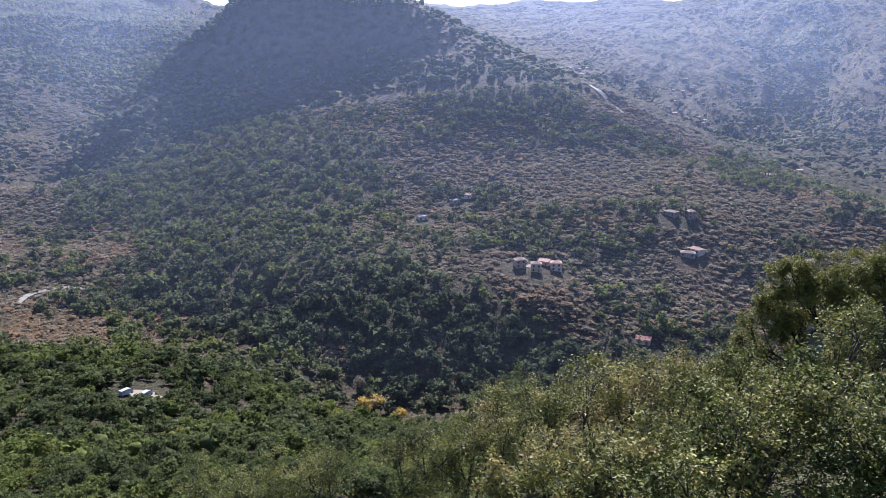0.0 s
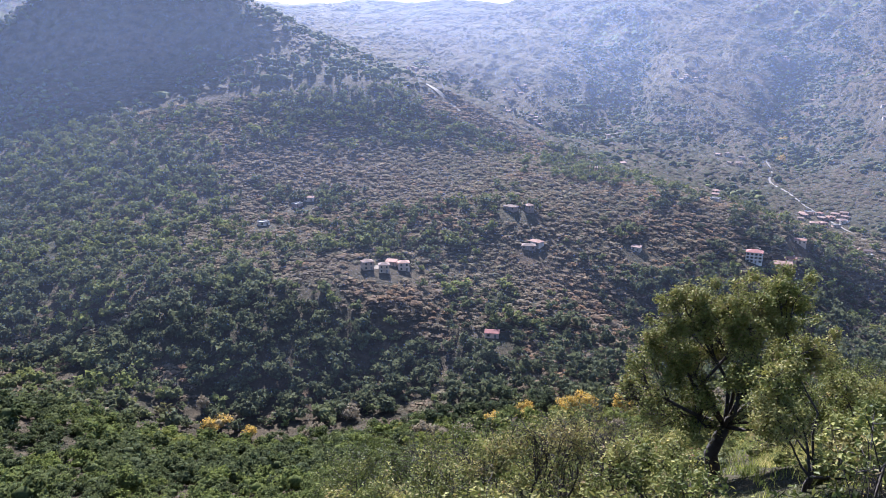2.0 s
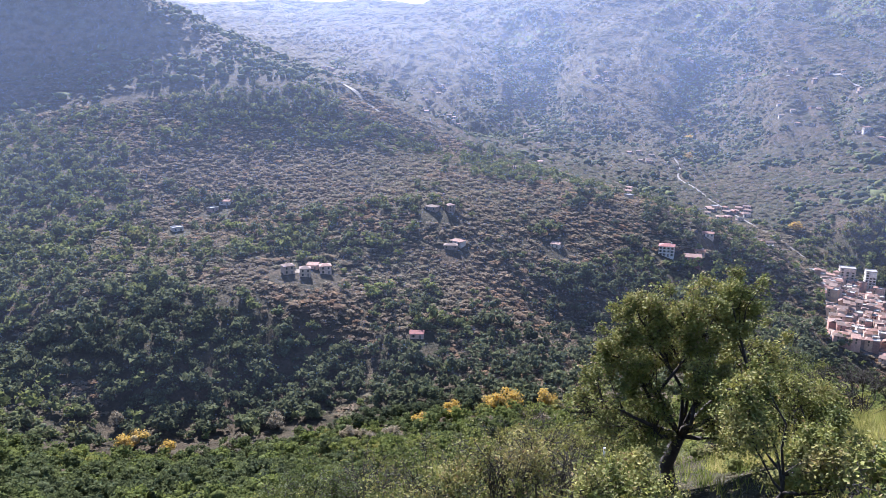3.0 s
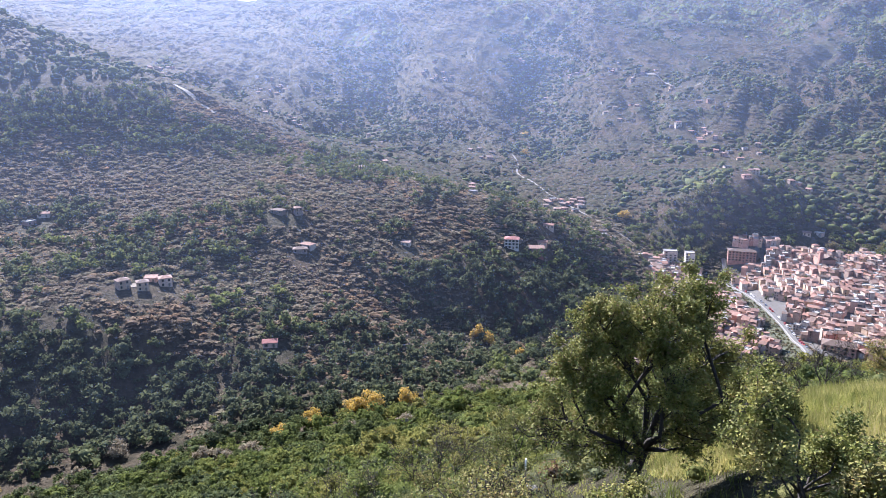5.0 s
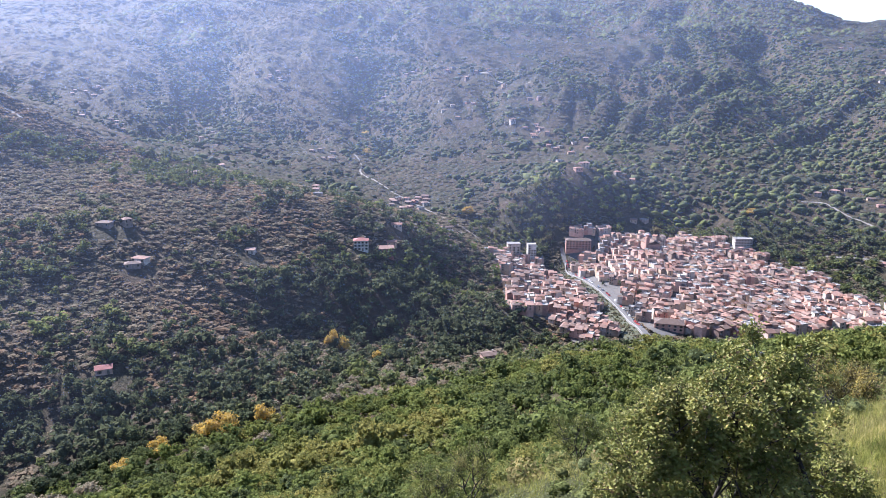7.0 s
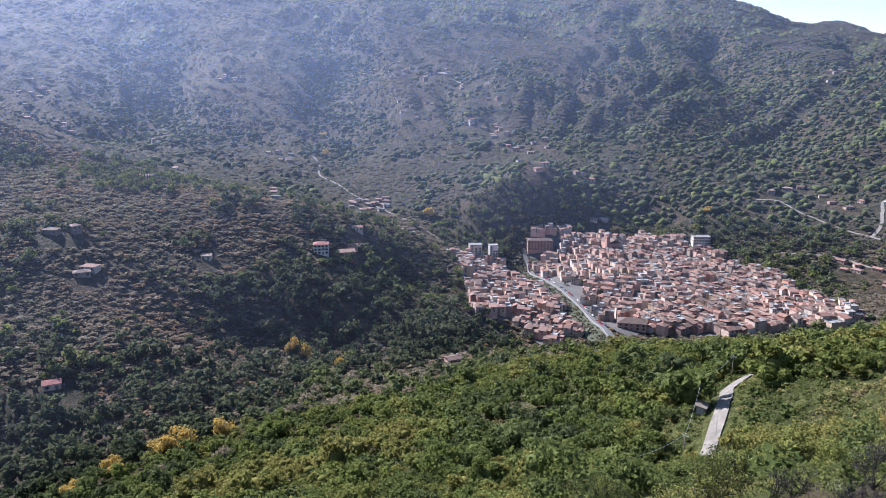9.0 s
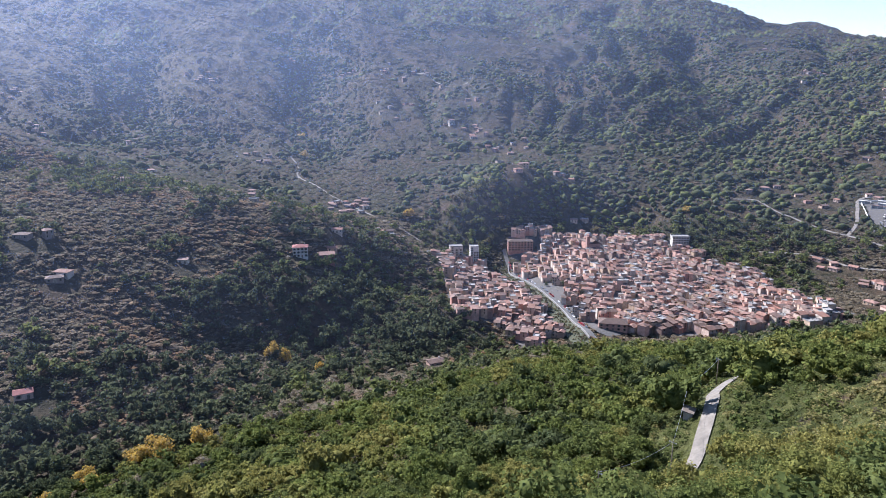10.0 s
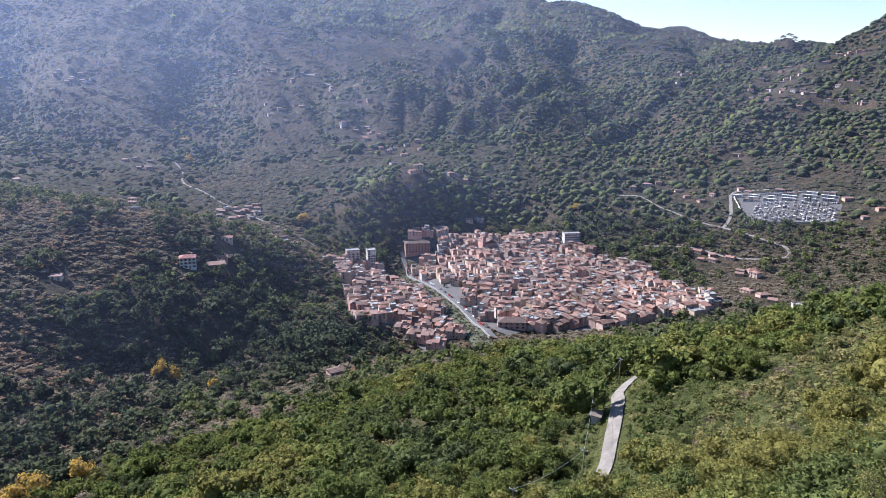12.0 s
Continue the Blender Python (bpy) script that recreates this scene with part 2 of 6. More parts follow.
def far_side(x, y):
    """0 on this side of the valley, 1 well up the far slopes."""
    return np.clip((np.hypot(x - 5, y - 20) - 1020) / 420, 0, 1) * np.clip((x - 250) / 250, 0, 1) * np.clip((np.hypot(x - 800, y - 560) - 260) / 200, 0, 1) * np.clip((y - 200) / 500, 0.3, 1)


def bare_share(x, y):
    """Short dry grass on the far mountains' spurs; also paints in the cone's sunlit edge."""
    spurs = np.exp(-(((x - 950) / 420) ** 2 + ((y - 2000) / 480) ** 2) ** 2) + 0.6 * np.exp(-(((x - 150) / 500) ** 2 + ((y - 3300) / 900) ** 2))
    edge = 0
    for cx, cy in ((-74, 1154), (-52, 1132), (-29, 1106), (-9, 1087), (9, 1067)):  # straw strip painted for the cone's sunlit edge
        edge = edge + 0.8 * np.exp(-(((x - cx) / 9) ** 2 + ((y - cy) / 20) ** 2))
    for cx, cy in ((104, 42), (117, 36), (95, 46), (131, 47)):  # dry clearings on the spur
        edge = edge + 0.9 * np.exp(-(((x - cx) / 6) ** 2 + ((y - cy) / 3.5) ** 2))
    edge = edge + 0.75 * np.exp(-((off_line(x, y, [(122, 56), (150, 58), (170, 45), (200, 38)]) / 7) ** 2)) * np.clip((waves(x, y, 9, 29, 3) - 0.38) * 5, 0, 1)
    edge = edge + 0.9 * np.exp(-(((x - 31) / 13) ** 2 + ((y - 27) / 9) ** 2))  # the grassy shoulder
    return np.clip(edge + 0.7 * spurs * np.clip((folds_of(x, y) - 0.66) * 3.0, 0, 1), 0, 1)


def grass_share(x, y):
    """Where the ground between the bushes is green: the near spur."""
    return np.exp(-((((x - 130) / 150) ** 2 + ((y - 80) / 95) ** 2) ** 2))


def ground_height(x, y):
    x, y = np.atleast_1d(np.asarray(x, float)), np.atleast_1d(np.asarray(y, float))
    out = np.empty(len(x))
    for k in range(0, len(x), 20000):
        s = slice(k, k + 20000)
        out[s] = spread(x[s], y[s]) @ WEIGHTS[:-3] + WEIGHTS[-3] + (x[s] * WEIGHTS[-2] + y[s] * WEIGHTS[-1]) / 1000
    far = np.hypot(x - 5, y - 20)
    beyond = far_side(x, y)
    rough = np.clip((far - 60) / 300, 0, 1) * 5 + np.clip((far - 900) / 1100, 0, 1) * (60 - 35 * beyond)
    town = np.exp(-(((x - 660) / 190) ** 2 + ((y - 340) / 170) ** 2) * 1.2)
    folds = beyond * (125 * (folds_of(x, y) - 0.62) - ravine_depth(x, y))
    knoll = 25 * np.exp(-(((x - 795) / 80) ** 2 + ((y - 572) / 62) ** 2)) - 14 * np.exp(-(((x - 865) / 60) ** 2 + ((y - 445) / 50) ** 2))
    return out + knoll + rough * (1 - town) * (ridge_of(x, y) - 0.62) + folds + np.clip(far / 60, 0, 1) * 1.2 * (1 - town) * (waves(x, y, 22, 9, 3) - 0.5)


def ground_at(x, y):
    return float(ground_height(x, y)[0])


def mesh_object(name, verts, faces, material, smooth=True, values=None):
    """A mesh from arrays; values: a tint for every vertex."""
    me = bpy.data.meshes.new(name)
    verts, faces = np.asarray(verts, np.float32), np.asarray(faces, np.int32)
    me.vertices.add(len(verts))
    me.vertices.foreach_set("co", verts.ravel())
    me.loops.add(faces.size)
    me.loops.foreach_set("vertex_index", faces.ravel())
    me.polygons.add(len(faces))
    me.polygons.foreach_set("loop_start", np.arange(0, faces.size, faces.shape[1], dtype=np.int32))
    me.polygons.foreach_set("use_smooth", np.full(len(faces), smooth))
    me.update(calc_edges=True)
    if values is not None:
        a = me.attributes.new("tint", "FLOAT", "POINT")
        a.data.foreach_set("value", np.asarray(values, np.float32))
    me.materials.append(material)
    return new(name, me)


def build_ground():
    turns = np.radians(np.r_[np.arange(-46, 100, 0.42), np.arange(100, 314, 4.0)])
    rings = np.r_[0.5, 2.0, np.exp(np.arange(np.log(3.5), np.log(4950), 0.0235))]
    a, r = np.meshgrid(turns, rings)
    x, y = (5 + r * np.sin(a)).ravel(), (20 + r * np.cos(a)).ravel()
    z = ground_height(x, y)
    na, nr = len(turns), len(rings)
    i, j = np.meshgrid(np.arange(na), np.arange(nr - 1))
    k = (i + 1) % na
    faces = np.stack([j * na + i, j * na + k, (j + 1) * na + k, (j + 1) * na + i], -1).reshape(-1, 4)
    ob = mesh_object("ground", np.c_[x, y, z], faces, MAT_GROUND, True, np.where(bare_share(x, y) < 0.15, -grass_share(x, y), bare_share(x, y)))
    tagged(ob, "autumn mountainsides of dry grass, heath and earth", "ground", kind="structure")


build_ground()


# ---- haze: thin translucent sheets across the valley, one behind another, imitate moist air ----
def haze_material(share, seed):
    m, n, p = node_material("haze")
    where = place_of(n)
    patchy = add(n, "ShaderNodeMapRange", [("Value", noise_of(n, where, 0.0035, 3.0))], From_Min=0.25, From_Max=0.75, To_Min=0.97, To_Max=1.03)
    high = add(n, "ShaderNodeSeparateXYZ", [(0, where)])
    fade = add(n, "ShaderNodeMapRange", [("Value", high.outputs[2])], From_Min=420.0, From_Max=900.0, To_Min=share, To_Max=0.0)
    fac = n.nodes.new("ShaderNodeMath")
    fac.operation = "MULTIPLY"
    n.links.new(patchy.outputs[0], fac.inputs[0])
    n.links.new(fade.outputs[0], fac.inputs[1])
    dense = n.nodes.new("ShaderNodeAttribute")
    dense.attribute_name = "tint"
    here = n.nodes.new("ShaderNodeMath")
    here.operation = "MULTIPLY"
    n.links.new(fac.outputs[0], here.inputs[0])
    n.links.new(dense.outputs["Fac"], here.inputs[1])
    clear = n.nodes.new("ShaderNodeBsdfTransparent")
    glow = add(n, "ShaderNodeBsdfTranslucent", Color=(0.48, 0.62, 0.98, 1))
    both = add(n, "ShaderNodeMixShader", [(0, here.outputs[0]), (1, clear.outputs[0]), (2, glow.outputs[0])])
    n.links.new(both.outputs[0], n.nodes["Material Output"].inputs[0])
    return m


def hang_haze(reach, share, seed):
    """One sheet: denser higher above the slopes; thinner away from the sun, to imitate glow."""
    turns = np.radians(np.arange(-62, 118, 1.0))
    sway = reach * (1 + 0.05 * (waves(np.degrees(turns) / 14, 0 * turns, 1.0, seed, 3) - 0.5))
    x, y = 5 + sway * np.sin(turns), 20 + sway * np.cos(turns)
    foot = ground_height(x, y)
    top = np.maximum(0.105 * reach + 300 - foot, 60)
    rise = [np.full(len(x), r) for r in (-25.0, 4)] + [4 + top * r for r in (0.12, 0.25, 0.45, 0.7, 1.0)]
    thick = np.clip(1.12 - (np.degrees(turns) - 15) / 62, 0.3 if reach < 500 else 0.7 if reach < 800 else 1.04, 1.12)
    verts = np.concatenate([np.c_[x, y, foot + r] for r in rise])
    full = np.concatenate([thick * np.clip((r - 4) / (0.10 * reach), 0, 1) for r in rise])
    k = len(x)
    i, j = np.meshgrid(np.arange(k - 1), np.arange(len(rise) - 1))
    faces = np.stack([j * k + i, j * k + i + 1, (j + 1) * k + i + 1, (j + 1) * k + i], -1).reshape(-1, 4)
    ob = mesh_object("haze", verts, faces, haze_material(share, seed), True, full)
    tagged(ob, "thin blue translucent sheet imitating sunlit haze across the valley", "haze", kind="structure")


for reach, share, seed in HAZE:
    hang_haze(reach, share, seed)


# ---- woods ----
def ball(level):
    bm = bmesh.new()
    bmesh.ops.create_icosphere(bm, subdivisions=level, radius=1)
    v = np.array([p.co[:] for p in bm.verts])
    f = np.array([[q.index for q in p.verts] for p in bm.faces])
    bm.free()
    return v, f


def crown_shape(rng, level, clumps, size, core=0.8):
    """One lumpy crown of unit size: a dark heart and small leaf clumps standing off it."""
    v, f = ball(level)
    lobes = rng.normal(size=(7, 3)) * (1, 1, 0.8) + (0, 0, 0.25)
    lobes /= np.linalg.norm(lobes, axis=1)[:, None]

    def reach(d):
        return 0.62 + 0.44 * np.max(np.clip(d @ lobes.T, 0, 1) ** 4, axis=1)

    body = v * (reach(v) * core * rng.uniform(0.66, 1.26, len(v)))[:, None]
    verts, faces = [body], [f]
    if clumps:
        d = rng.normal(size=(clumps, 3))
        d[:, 2] = np.abs(d[:, 2]) * 1.1 - 0.45
        d /= np.linalg.norm(d, axis=1)[:, None]
        at = d * (reach(d) * rng.uniform(0.72, 1.08, clumps))[:, None]
        out = d + rng.normal(scale=0.6, size=d.shape)
        out /= np.linalg.norm(out, axis=1)[:, None]
        side = np.cross(out, rng.normal(size=d.shape))
        side /= np.linalg.norm(side, axis=1)[:, None]
        up = np.cross(out, side)
        s = size * rng.uniform(0.6, 1.3, clumps)[:, None]
        tri = np.stack([at - side * s - up * s * 0.7, at + side * s - up * s * 0.6, at + up * s + out * s * 0.35], 1)
        verts.append(tri.reshape(-1, 3))
        faces.append(len(v) + np.arange(clumps * 3).reshape(-1, 3))
    verts = np.concatenate(verts)
    faces = np.concatenate(faces)
    faces = faces[verts[faces][:, :, 2].max(1) > -0.38]
    used, faces = np.unique(faces, return_inverse=True)
    verts = verts[used]
    verts[:, 2] = np.maximum(verts[:, 2], -0.55)
    return verts, faces.reshape(-1, 3)


def leafy_shape(rng, lobes, leaves, size):
    """A broad-leaved crown of unit size: boughs of loose leaf clumps round small shaded hearts."""
    at = rng.normal(size=(lobes, 3))
    at[:, 2] = np.abs(at[:, 2]) * 0.9 - 0.25
    at /= np.linalg.norm(at, axis=1)[:, None]
    at *= rng.uniform(0.5, 0.72, lobes)[:, None]
    r = rng.uniform(0.26, 0.44, lobes)
    v, f = ball(1)
    verts, faces = [v * 0.38], [f]
    for k, c in enumerate(at):
        verts.append(v * (r[k] * 0.44) * (1, 1, 0.8) + c)
        faces.append(f + (k + 1) * len(v))
    pick = rng.integers(0, lobes, leaves)
    d = rng.normal(size=(leaves, 3)) + (0, 0, 0.25)
    d /= np.linalg.norm(d, axis=1)[:, None]
    p = at[pick] + d * (r[pick] * rng.uniform(0.5, 1.12, leaves))[:, None] * (1, 1, 0.85)
    out = d + rng.normal(scale=0.7, size=d.shape)
    out /= np.linalg.norm(out, axis=1)[:, None]
    a = np.cross(out, rng.normal(size=d.shape))
    a /= np.linalg.norm(a, axis=1)[:, None]
    b = np.cross(out, a)
    s = size * rng.uniform(0.55, 1.3, leaves)[:, None]
    verts.append(np.stack([p - a * s - b * s * 0.6, p + a * s - b * s * 0.5, p + b * s + out * s * 0.3], 1).reshape(-1, 3))
    faces.append((lobes + 1) * len(v) + np.arange(leaves * 3).reshape(-1, 3))
    verts, faces = np.concatenate(verts), np.concatenate(faces)
    faces = faces[verts[faces][:, :, 2].max(1) > -0.34]
    used, faces = np.unique(faces, return_inverse=True)
    return np.maximum(verts[used], (-9, -9, -0.55)), faces.reshape(-1, 3)


def tuft_shape(rng, blades, size=1.0):
    """An open bush of unit size: loose sprays of twigs and leaves with no solid heart."""
    at = rng.normal(size=(blades, 3))
    at *= (rng.uniform(0.3, 1.0, blades) ** 0.5 / np.linalg.norm(at, axis=1))[:, None] * (0.75, 0.75, 0.6)
    out = at / np.linalg.norm(at, axis=1)[:, None] * 0.6 + rng.normal(scale=0.7, size=at.shape) + (0, 0, 0.3)
    out /= np.linalg.norm(out, axis=1)[:, None]
    side = np.cross(out, rng.normal(size=at.shape))
    side /= np.linalg.norm(side, axis=1)[:, None]
    up = np.cross(out, side)
    s = size * rng.uniform(0.28, 0.55, blades)[:, None]
    tri = np.stack([at - side * s - up * s * 0.7, at + side * s - up * s * 0.6, at + up * s], 1)
    verts = tri.reshape(-1, 3)
    verts[:, 2] = np.maximum(verts[:, 2], -0.55)
    return verts, np.arange(blades * 3).reshape(-1, 3)


def dome_shape(rng):
    """A low bush seen from far away: a ragged five-sided dome."""
    a = np.arange(5) * 1.2566 + rng.uniform(-0.3, 0.3, 5)
    r = rng.uniform(0.75, 1.15, 5)
    verts = np.r_[np.c_[np.cos(a) * r, np.sin(a) * r, np.full(5, -0.55)], [[rng.uniform(-0.3, 0.3), rng.uniform(-0.3, 0.3), 0.75]]]
    return verts, np.array([(k, (k + 1) % 5, 5) for k in range(5)])


def plant(name, label, spots, shapes, material, rng):
    """Many crowns in one mesh. spots: rows of x, y, z, half width, height, tint."""
    spots = np.asarray(spots)
    pick = rng.integers(0, len(shapes), len(spots))
    verts, faces, tints, base = [], [], [], 0
    for k, (v, f) in enumerate(shapes):
        some = spots[pick == k]
        if not len(some):
            continue
        a = rng.uniform(0, 2 * np.pi, len(some))
        c, s = np.cos(a)[:, None], np.sin(a)[:, None]
        w, h = some[:, 3:4], some[:, 4:5]
        x = (v[None, :, 0] * c - v[None, :, 1] * s) * w + some[:, 0:1]
        y = (v[None, :, 0] * s + v[None, :, 1] * c) * w + some[:, 1:2]
        z = (v[None, :, 2] * 0.62 + 0.34) * h + some[:, 2:3]
        verts.append(np.stack([x, y, z], -1).reshape(-1, 3))
        faces.append((f[None] + (base + np.arange(len(some)) * len(v))[:, None, None]).reshape(-1, 3))
        tints.append(np.repeat(some[:, 5], len(v)))
        base += len(some) * len(v)
    ob = mesh_object(name, np.concatenate(verts), np.concatenate(faces), material, True, np.concatenate(tints))
    return tagged(ob, label, "trees", kind="stuff")


def spots_between(rng, near, far, step, turn_from=-46, turn_to=93):
    """Jittered spots on a square grid inside a ring sector of the plan."""
    g = np.arange(-far, far, step)
    x, y = np.meshgrid(g, g)
    x = x.ravel() + rng.uniform(-0.85, 0.85, x.size) * step
    y = y.ravel() + rng.uniform(-0.85, 0.85, y.size) * step
    r, a = np.hypot(x - 5, y - 20), np.degrees(np.arctan2(x - 5, y - 20))
    keep = (r > near) & (r <= far) & (a > turn_from) & (a < turn_to)
    return x[keep], y[keep]


def bump_at(x, y, cx, cy, rx, ry=None):
    return np.exp(-(((x - cx) / rx) ** 2 + ((y - cy) / (ry or rx)) ** 2))


def inside(x, y, corners):
    """Whether points lie in a polygon of the plan."""
    hit = np.zeros(len(x), bool)
    for (ax, ay), (bx, by) in zip(corners, corners[1:] + corners[:1]):
        if ay != by:
            hit ^= ((ay > y) != (by > y)) & (x < (bx - ax) * (y - ay) / (by - ay) + ax)
    return hit


BROOK = [(-150, 440), (-60, 385), (30, 352), (150, 318), (250, 345), (310, 385), (430, 345)]
COPSES = [(161, 617, 20), (146, 823, 26), (21, 572, 16), (68, 575, 22), (-98, 756, 26), (-35, 512, 22), (47, 915, 34), (-9, 852, 20), (55, 709, 20), (4, 710, 16), (118, 563, 14), (211, 604, 18), (300, 576, 20), (375, 622, 26), (311, 694, 26), (103, 905, 30), (151, 482, 18)]


# stretches of the plan with a plant cover of their own
BROWN_SLOPE = [(-99, 504), (-83, 556), (-52, 691), (-14, 763), (78, 849), (150, 892), (210, 844), (285, 768), (354, 719), (542, 862), (351, 544), (262, 513), (206, 478), (146, 437), (103, 446), (68, 464), (23, 491), (-27, 514), (-74, 484)]
CONE_FOOT = [(-278, 1053), (-183, 1071), (-98, 1044), (-47, 979), (-75, 934), (-137, 964), (-237, 1011)]
CONE_FACE = [(-425, 1154), (-321, 1179), (-80, 1153), (-36, 1113), (10, 1070), (-18, 1049), (-117, 1075), (-279, 1094), (-384, 1105)]
RIDGE_WOOD = [(-116, 1065), (-18, 1043), (14, 1060), (71, 1070), (128, 995), (196, 947), (147, 871), (81, 890), (-2, 902), (-63, 984)]
WEST_SLOPE = [(-842, 1408), (-674, 1339), (-543, 1113), (-506, 947), (-538, 896), (-540, 865)]
WEST_CLEARING = [(-307, 472), (-301, 504), (-271, 493), (-209, 425), (-204, 357), (-206, 310)]
WOOD_WEST = [(-480, 988), (-380, 1091), (-233, 992), (-108, 842), (-50, 760), (-71, 611), (-100, 507), (-147, 499), (-200, 535), (-286, 636), (-367, 717), (-479, 906)]
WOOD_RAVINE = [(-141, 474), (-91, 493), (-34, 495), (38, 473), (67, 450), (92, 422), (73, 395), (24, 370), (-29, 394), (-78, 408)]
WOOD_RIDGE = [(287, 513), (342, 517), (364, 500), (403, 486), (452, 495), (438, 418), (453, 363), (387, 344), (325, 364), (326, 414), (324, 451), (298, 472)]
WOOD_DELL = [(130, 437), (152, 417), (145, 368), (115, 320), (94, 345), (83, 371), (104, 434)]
RIDGE_TOP = [(234, 830), (295, 784), (367, 714), (402, 617), (438, 542), (479, 522), (388, 529), (330, 581), (257, 636), (190, 693)]
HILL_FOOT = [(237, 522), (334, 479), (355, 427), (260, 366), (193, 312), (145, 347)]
WOOD_KNOLL = [(653, 639), (774, 645), (846, 581), (878, 508), (853, 411), (796, 430), (808, 503), (762, 527), (709, 542), (662, 575)]
SPUR_DRY = [(150, 71), (160, 64), (166, 54), (191, 43), (231, 34), (168, 34), (150, 41), (133, 46), (119, 52), (126, 61)]
SPUR_OLIVES = [(166, 84), (188, 88), (178, 74), (169, 65), (154, 65), (149, 70), (151, 77)]


def evergreen_share(x, y):
    """Where closed evergreen wood grows: ravines, the shady foot of the hill, the knoll and the near spur."""
    sx, sy = x + 110 * (waves(x, y, 70, 23, 4) - 0.5), y + 110 * (waves(x, y, 70, 27, 4) - 0.5)
    far = np.hypot(x, y)
    e = 0.21 + 0.34 * np.clip((far - 940) / 180, 0, 1) + 0.5 * (far > 900) * (waves(x, y, 330, 25, 3) - 0.5)
    e = e + 0.6 * bump_at(x, y, -170, 520, 90, 60) + 0.6 * bump_at(x, y, 440, 490, 60, 50) + 0.7 * bump_at(x, y, 890, 380, 150, 120)
    e += 0.95 * bump_at(x, y, -120, 200, 170, 140) + 1.1 * bump_at(x, y, 190, 150, 170, 110) + 0.45 * bump_at(x, y, 860, 100, 120, 70)
    e += 0.3 * bump_at(x, y, 1500, 700, 450, 300) + 0.35 * bump_at(x, y, 1350, 300, 250, 200) + 0.5 * bump_at(x, y, 60, 960, 110, 45)
    e = e - 0.35 * bump_at(x, y, 250, 2700, 700, 900) + 0.3 * ((x < -300) & (far > 1150))
    for zone, gain in ((WOOD_WEST, 0.75), (WOOD_RAVINE, 0.9), (WOOD_RIDGE, 0.8), (WOOD_DELL, 0.8), (HILL_FOOT, 0.15), (WOOD_KNOLL, 0.9), (BROWN_SLOPE, -0.05), (CONE_FOOT, -0.1), (RIDGE_WOOD, 0.9), (CONE_FACE, -1.2), (WEST_SLOPE, -0.3), (WEST_CLEARING, -0.6), (RIDGE_TOP, -0.12)):
        e = e + gain * inside(sx, sy, zone)
    for zone, gain in ((SPUR_DRY, -0.85), (SPUR_OLIVES, -0.9)):
        e = e + gain * inside(x + 0.06 * (sx - x), y + 0.06 * (sy - y), zone)
    e = e + 0.6 * np.exp(-((off_line(x, y, BROOK) / 20) ** 2))
    e = e + 0.9 * bump_at(x, y, 2150, 1000, 280, 230) - 0.9 * bare_share(x, y)
    e = e + far_side(x, y) * (2.6 * np.clip(0.66 - folds_of(x, y), -0.15, 0.4) + 0.5 * np.clip(ravine_depth(x, y) / 40, 0, 1))
    e = e + np.clip((far - 900) / 300, 0, 1) * (1 - far_side(x, y)) * 0.9 * np.clip(0.70 - ridge_of(x, y), -0.35, 0.5)
    for cx, cy, r in COPSES:
        e = e + 0.65 * bump_at(x, y, cx, cy, r * 1.3, r * 0.8)
    return e


OLD_TOWN = [(721, 534), (754, 520), (764, 490), (825, 434), (832, 388), (846, 356), (804, 318), (785, 303), (797, 275), (777, 243), (751, 205), (716, 173), (700, 144), (662, 148), (620, 184), (579, 216), (539, 286), (513, 287), (515, 302), (561, 346), (642, 460), (678, 503)]
WEST_BANK = [(566, 516), (600, 566), (656, 574), (674, 544), (612, 459), (561, 390), (524, 343), (508, 322), (452, 329), (480, 366), (468, 391), (445, 399), (507, 455)]
CEMETERY = [(1032, 210), (940, 176), (948, 80), (1028, 84)]
STREAM_BED = [(676, 512), (655, 492), (605, 425), (555, 365), (515, 325), (480, 290)]
ROADS = {
    "spur_lane": ([(225, 84), (211, 92), (199, 93), (186, 91), (177, 88), (166, 85), (157, 83), (148, 81), (136, 80), (122, 82), (100, 90)], 3.2),
    "quay_road": ([(704, 530), (688, 512), (664, 485), (614, 418), (564, 358), (524, 318), (500, 292)], 4.6),
    "hairpin_road": ([(980, 352), (992, 328), (967, 293), (949, 259), (936, 231), (926, 201), (908, 166), (886, 126), (862, 122), (850, 155), (850, 184), (862, 213), (858, 247), (850, 275)], 3.4),
    "cemetery_road": ([(926, 201), (961, 200), (1000, 208), (1040, 212), (1050, 170)], 4.0),
    "valley_road": ([(753, 1005), (733, 962), (706, 930), (689, 876), (674, 817), (668, 765), (650, 690), (640, 610)], 3.2),
    "village_lane": ([(500, 1350), (580, 1440), (640, 1500), (740, 1487), (850, 1400)], 3.0),
    "terrace_track": ([(1230, 1290), (1290, 1200), (1260, 1100), (1300, 1040)], 5.0),
    "ridge_track": ([(198, 985), (204, 958), (214, 925), (224, 900)], 4.5),
    "west_track": ([(-285, 454), (-290, 480), (-280, 500), (-265, 505)], 4.0),
}
# patches without trees; the red farm's is stretched towards the camera to show it
TREE_GAPS = [(-122, 265, 15, 12), (292, 186, 9, 6), (276, 226, 10, 7), (63, 521, 22, 9), (-19, 649, 12, 8), (15, 694, 14, 7), (388, 520, 14, 10), (415, 516, 14, 10), (292, 551, 12, 9), (127, 427, 11, 17), (806, 494, 18, 12), (320, 311, 12, 9)]


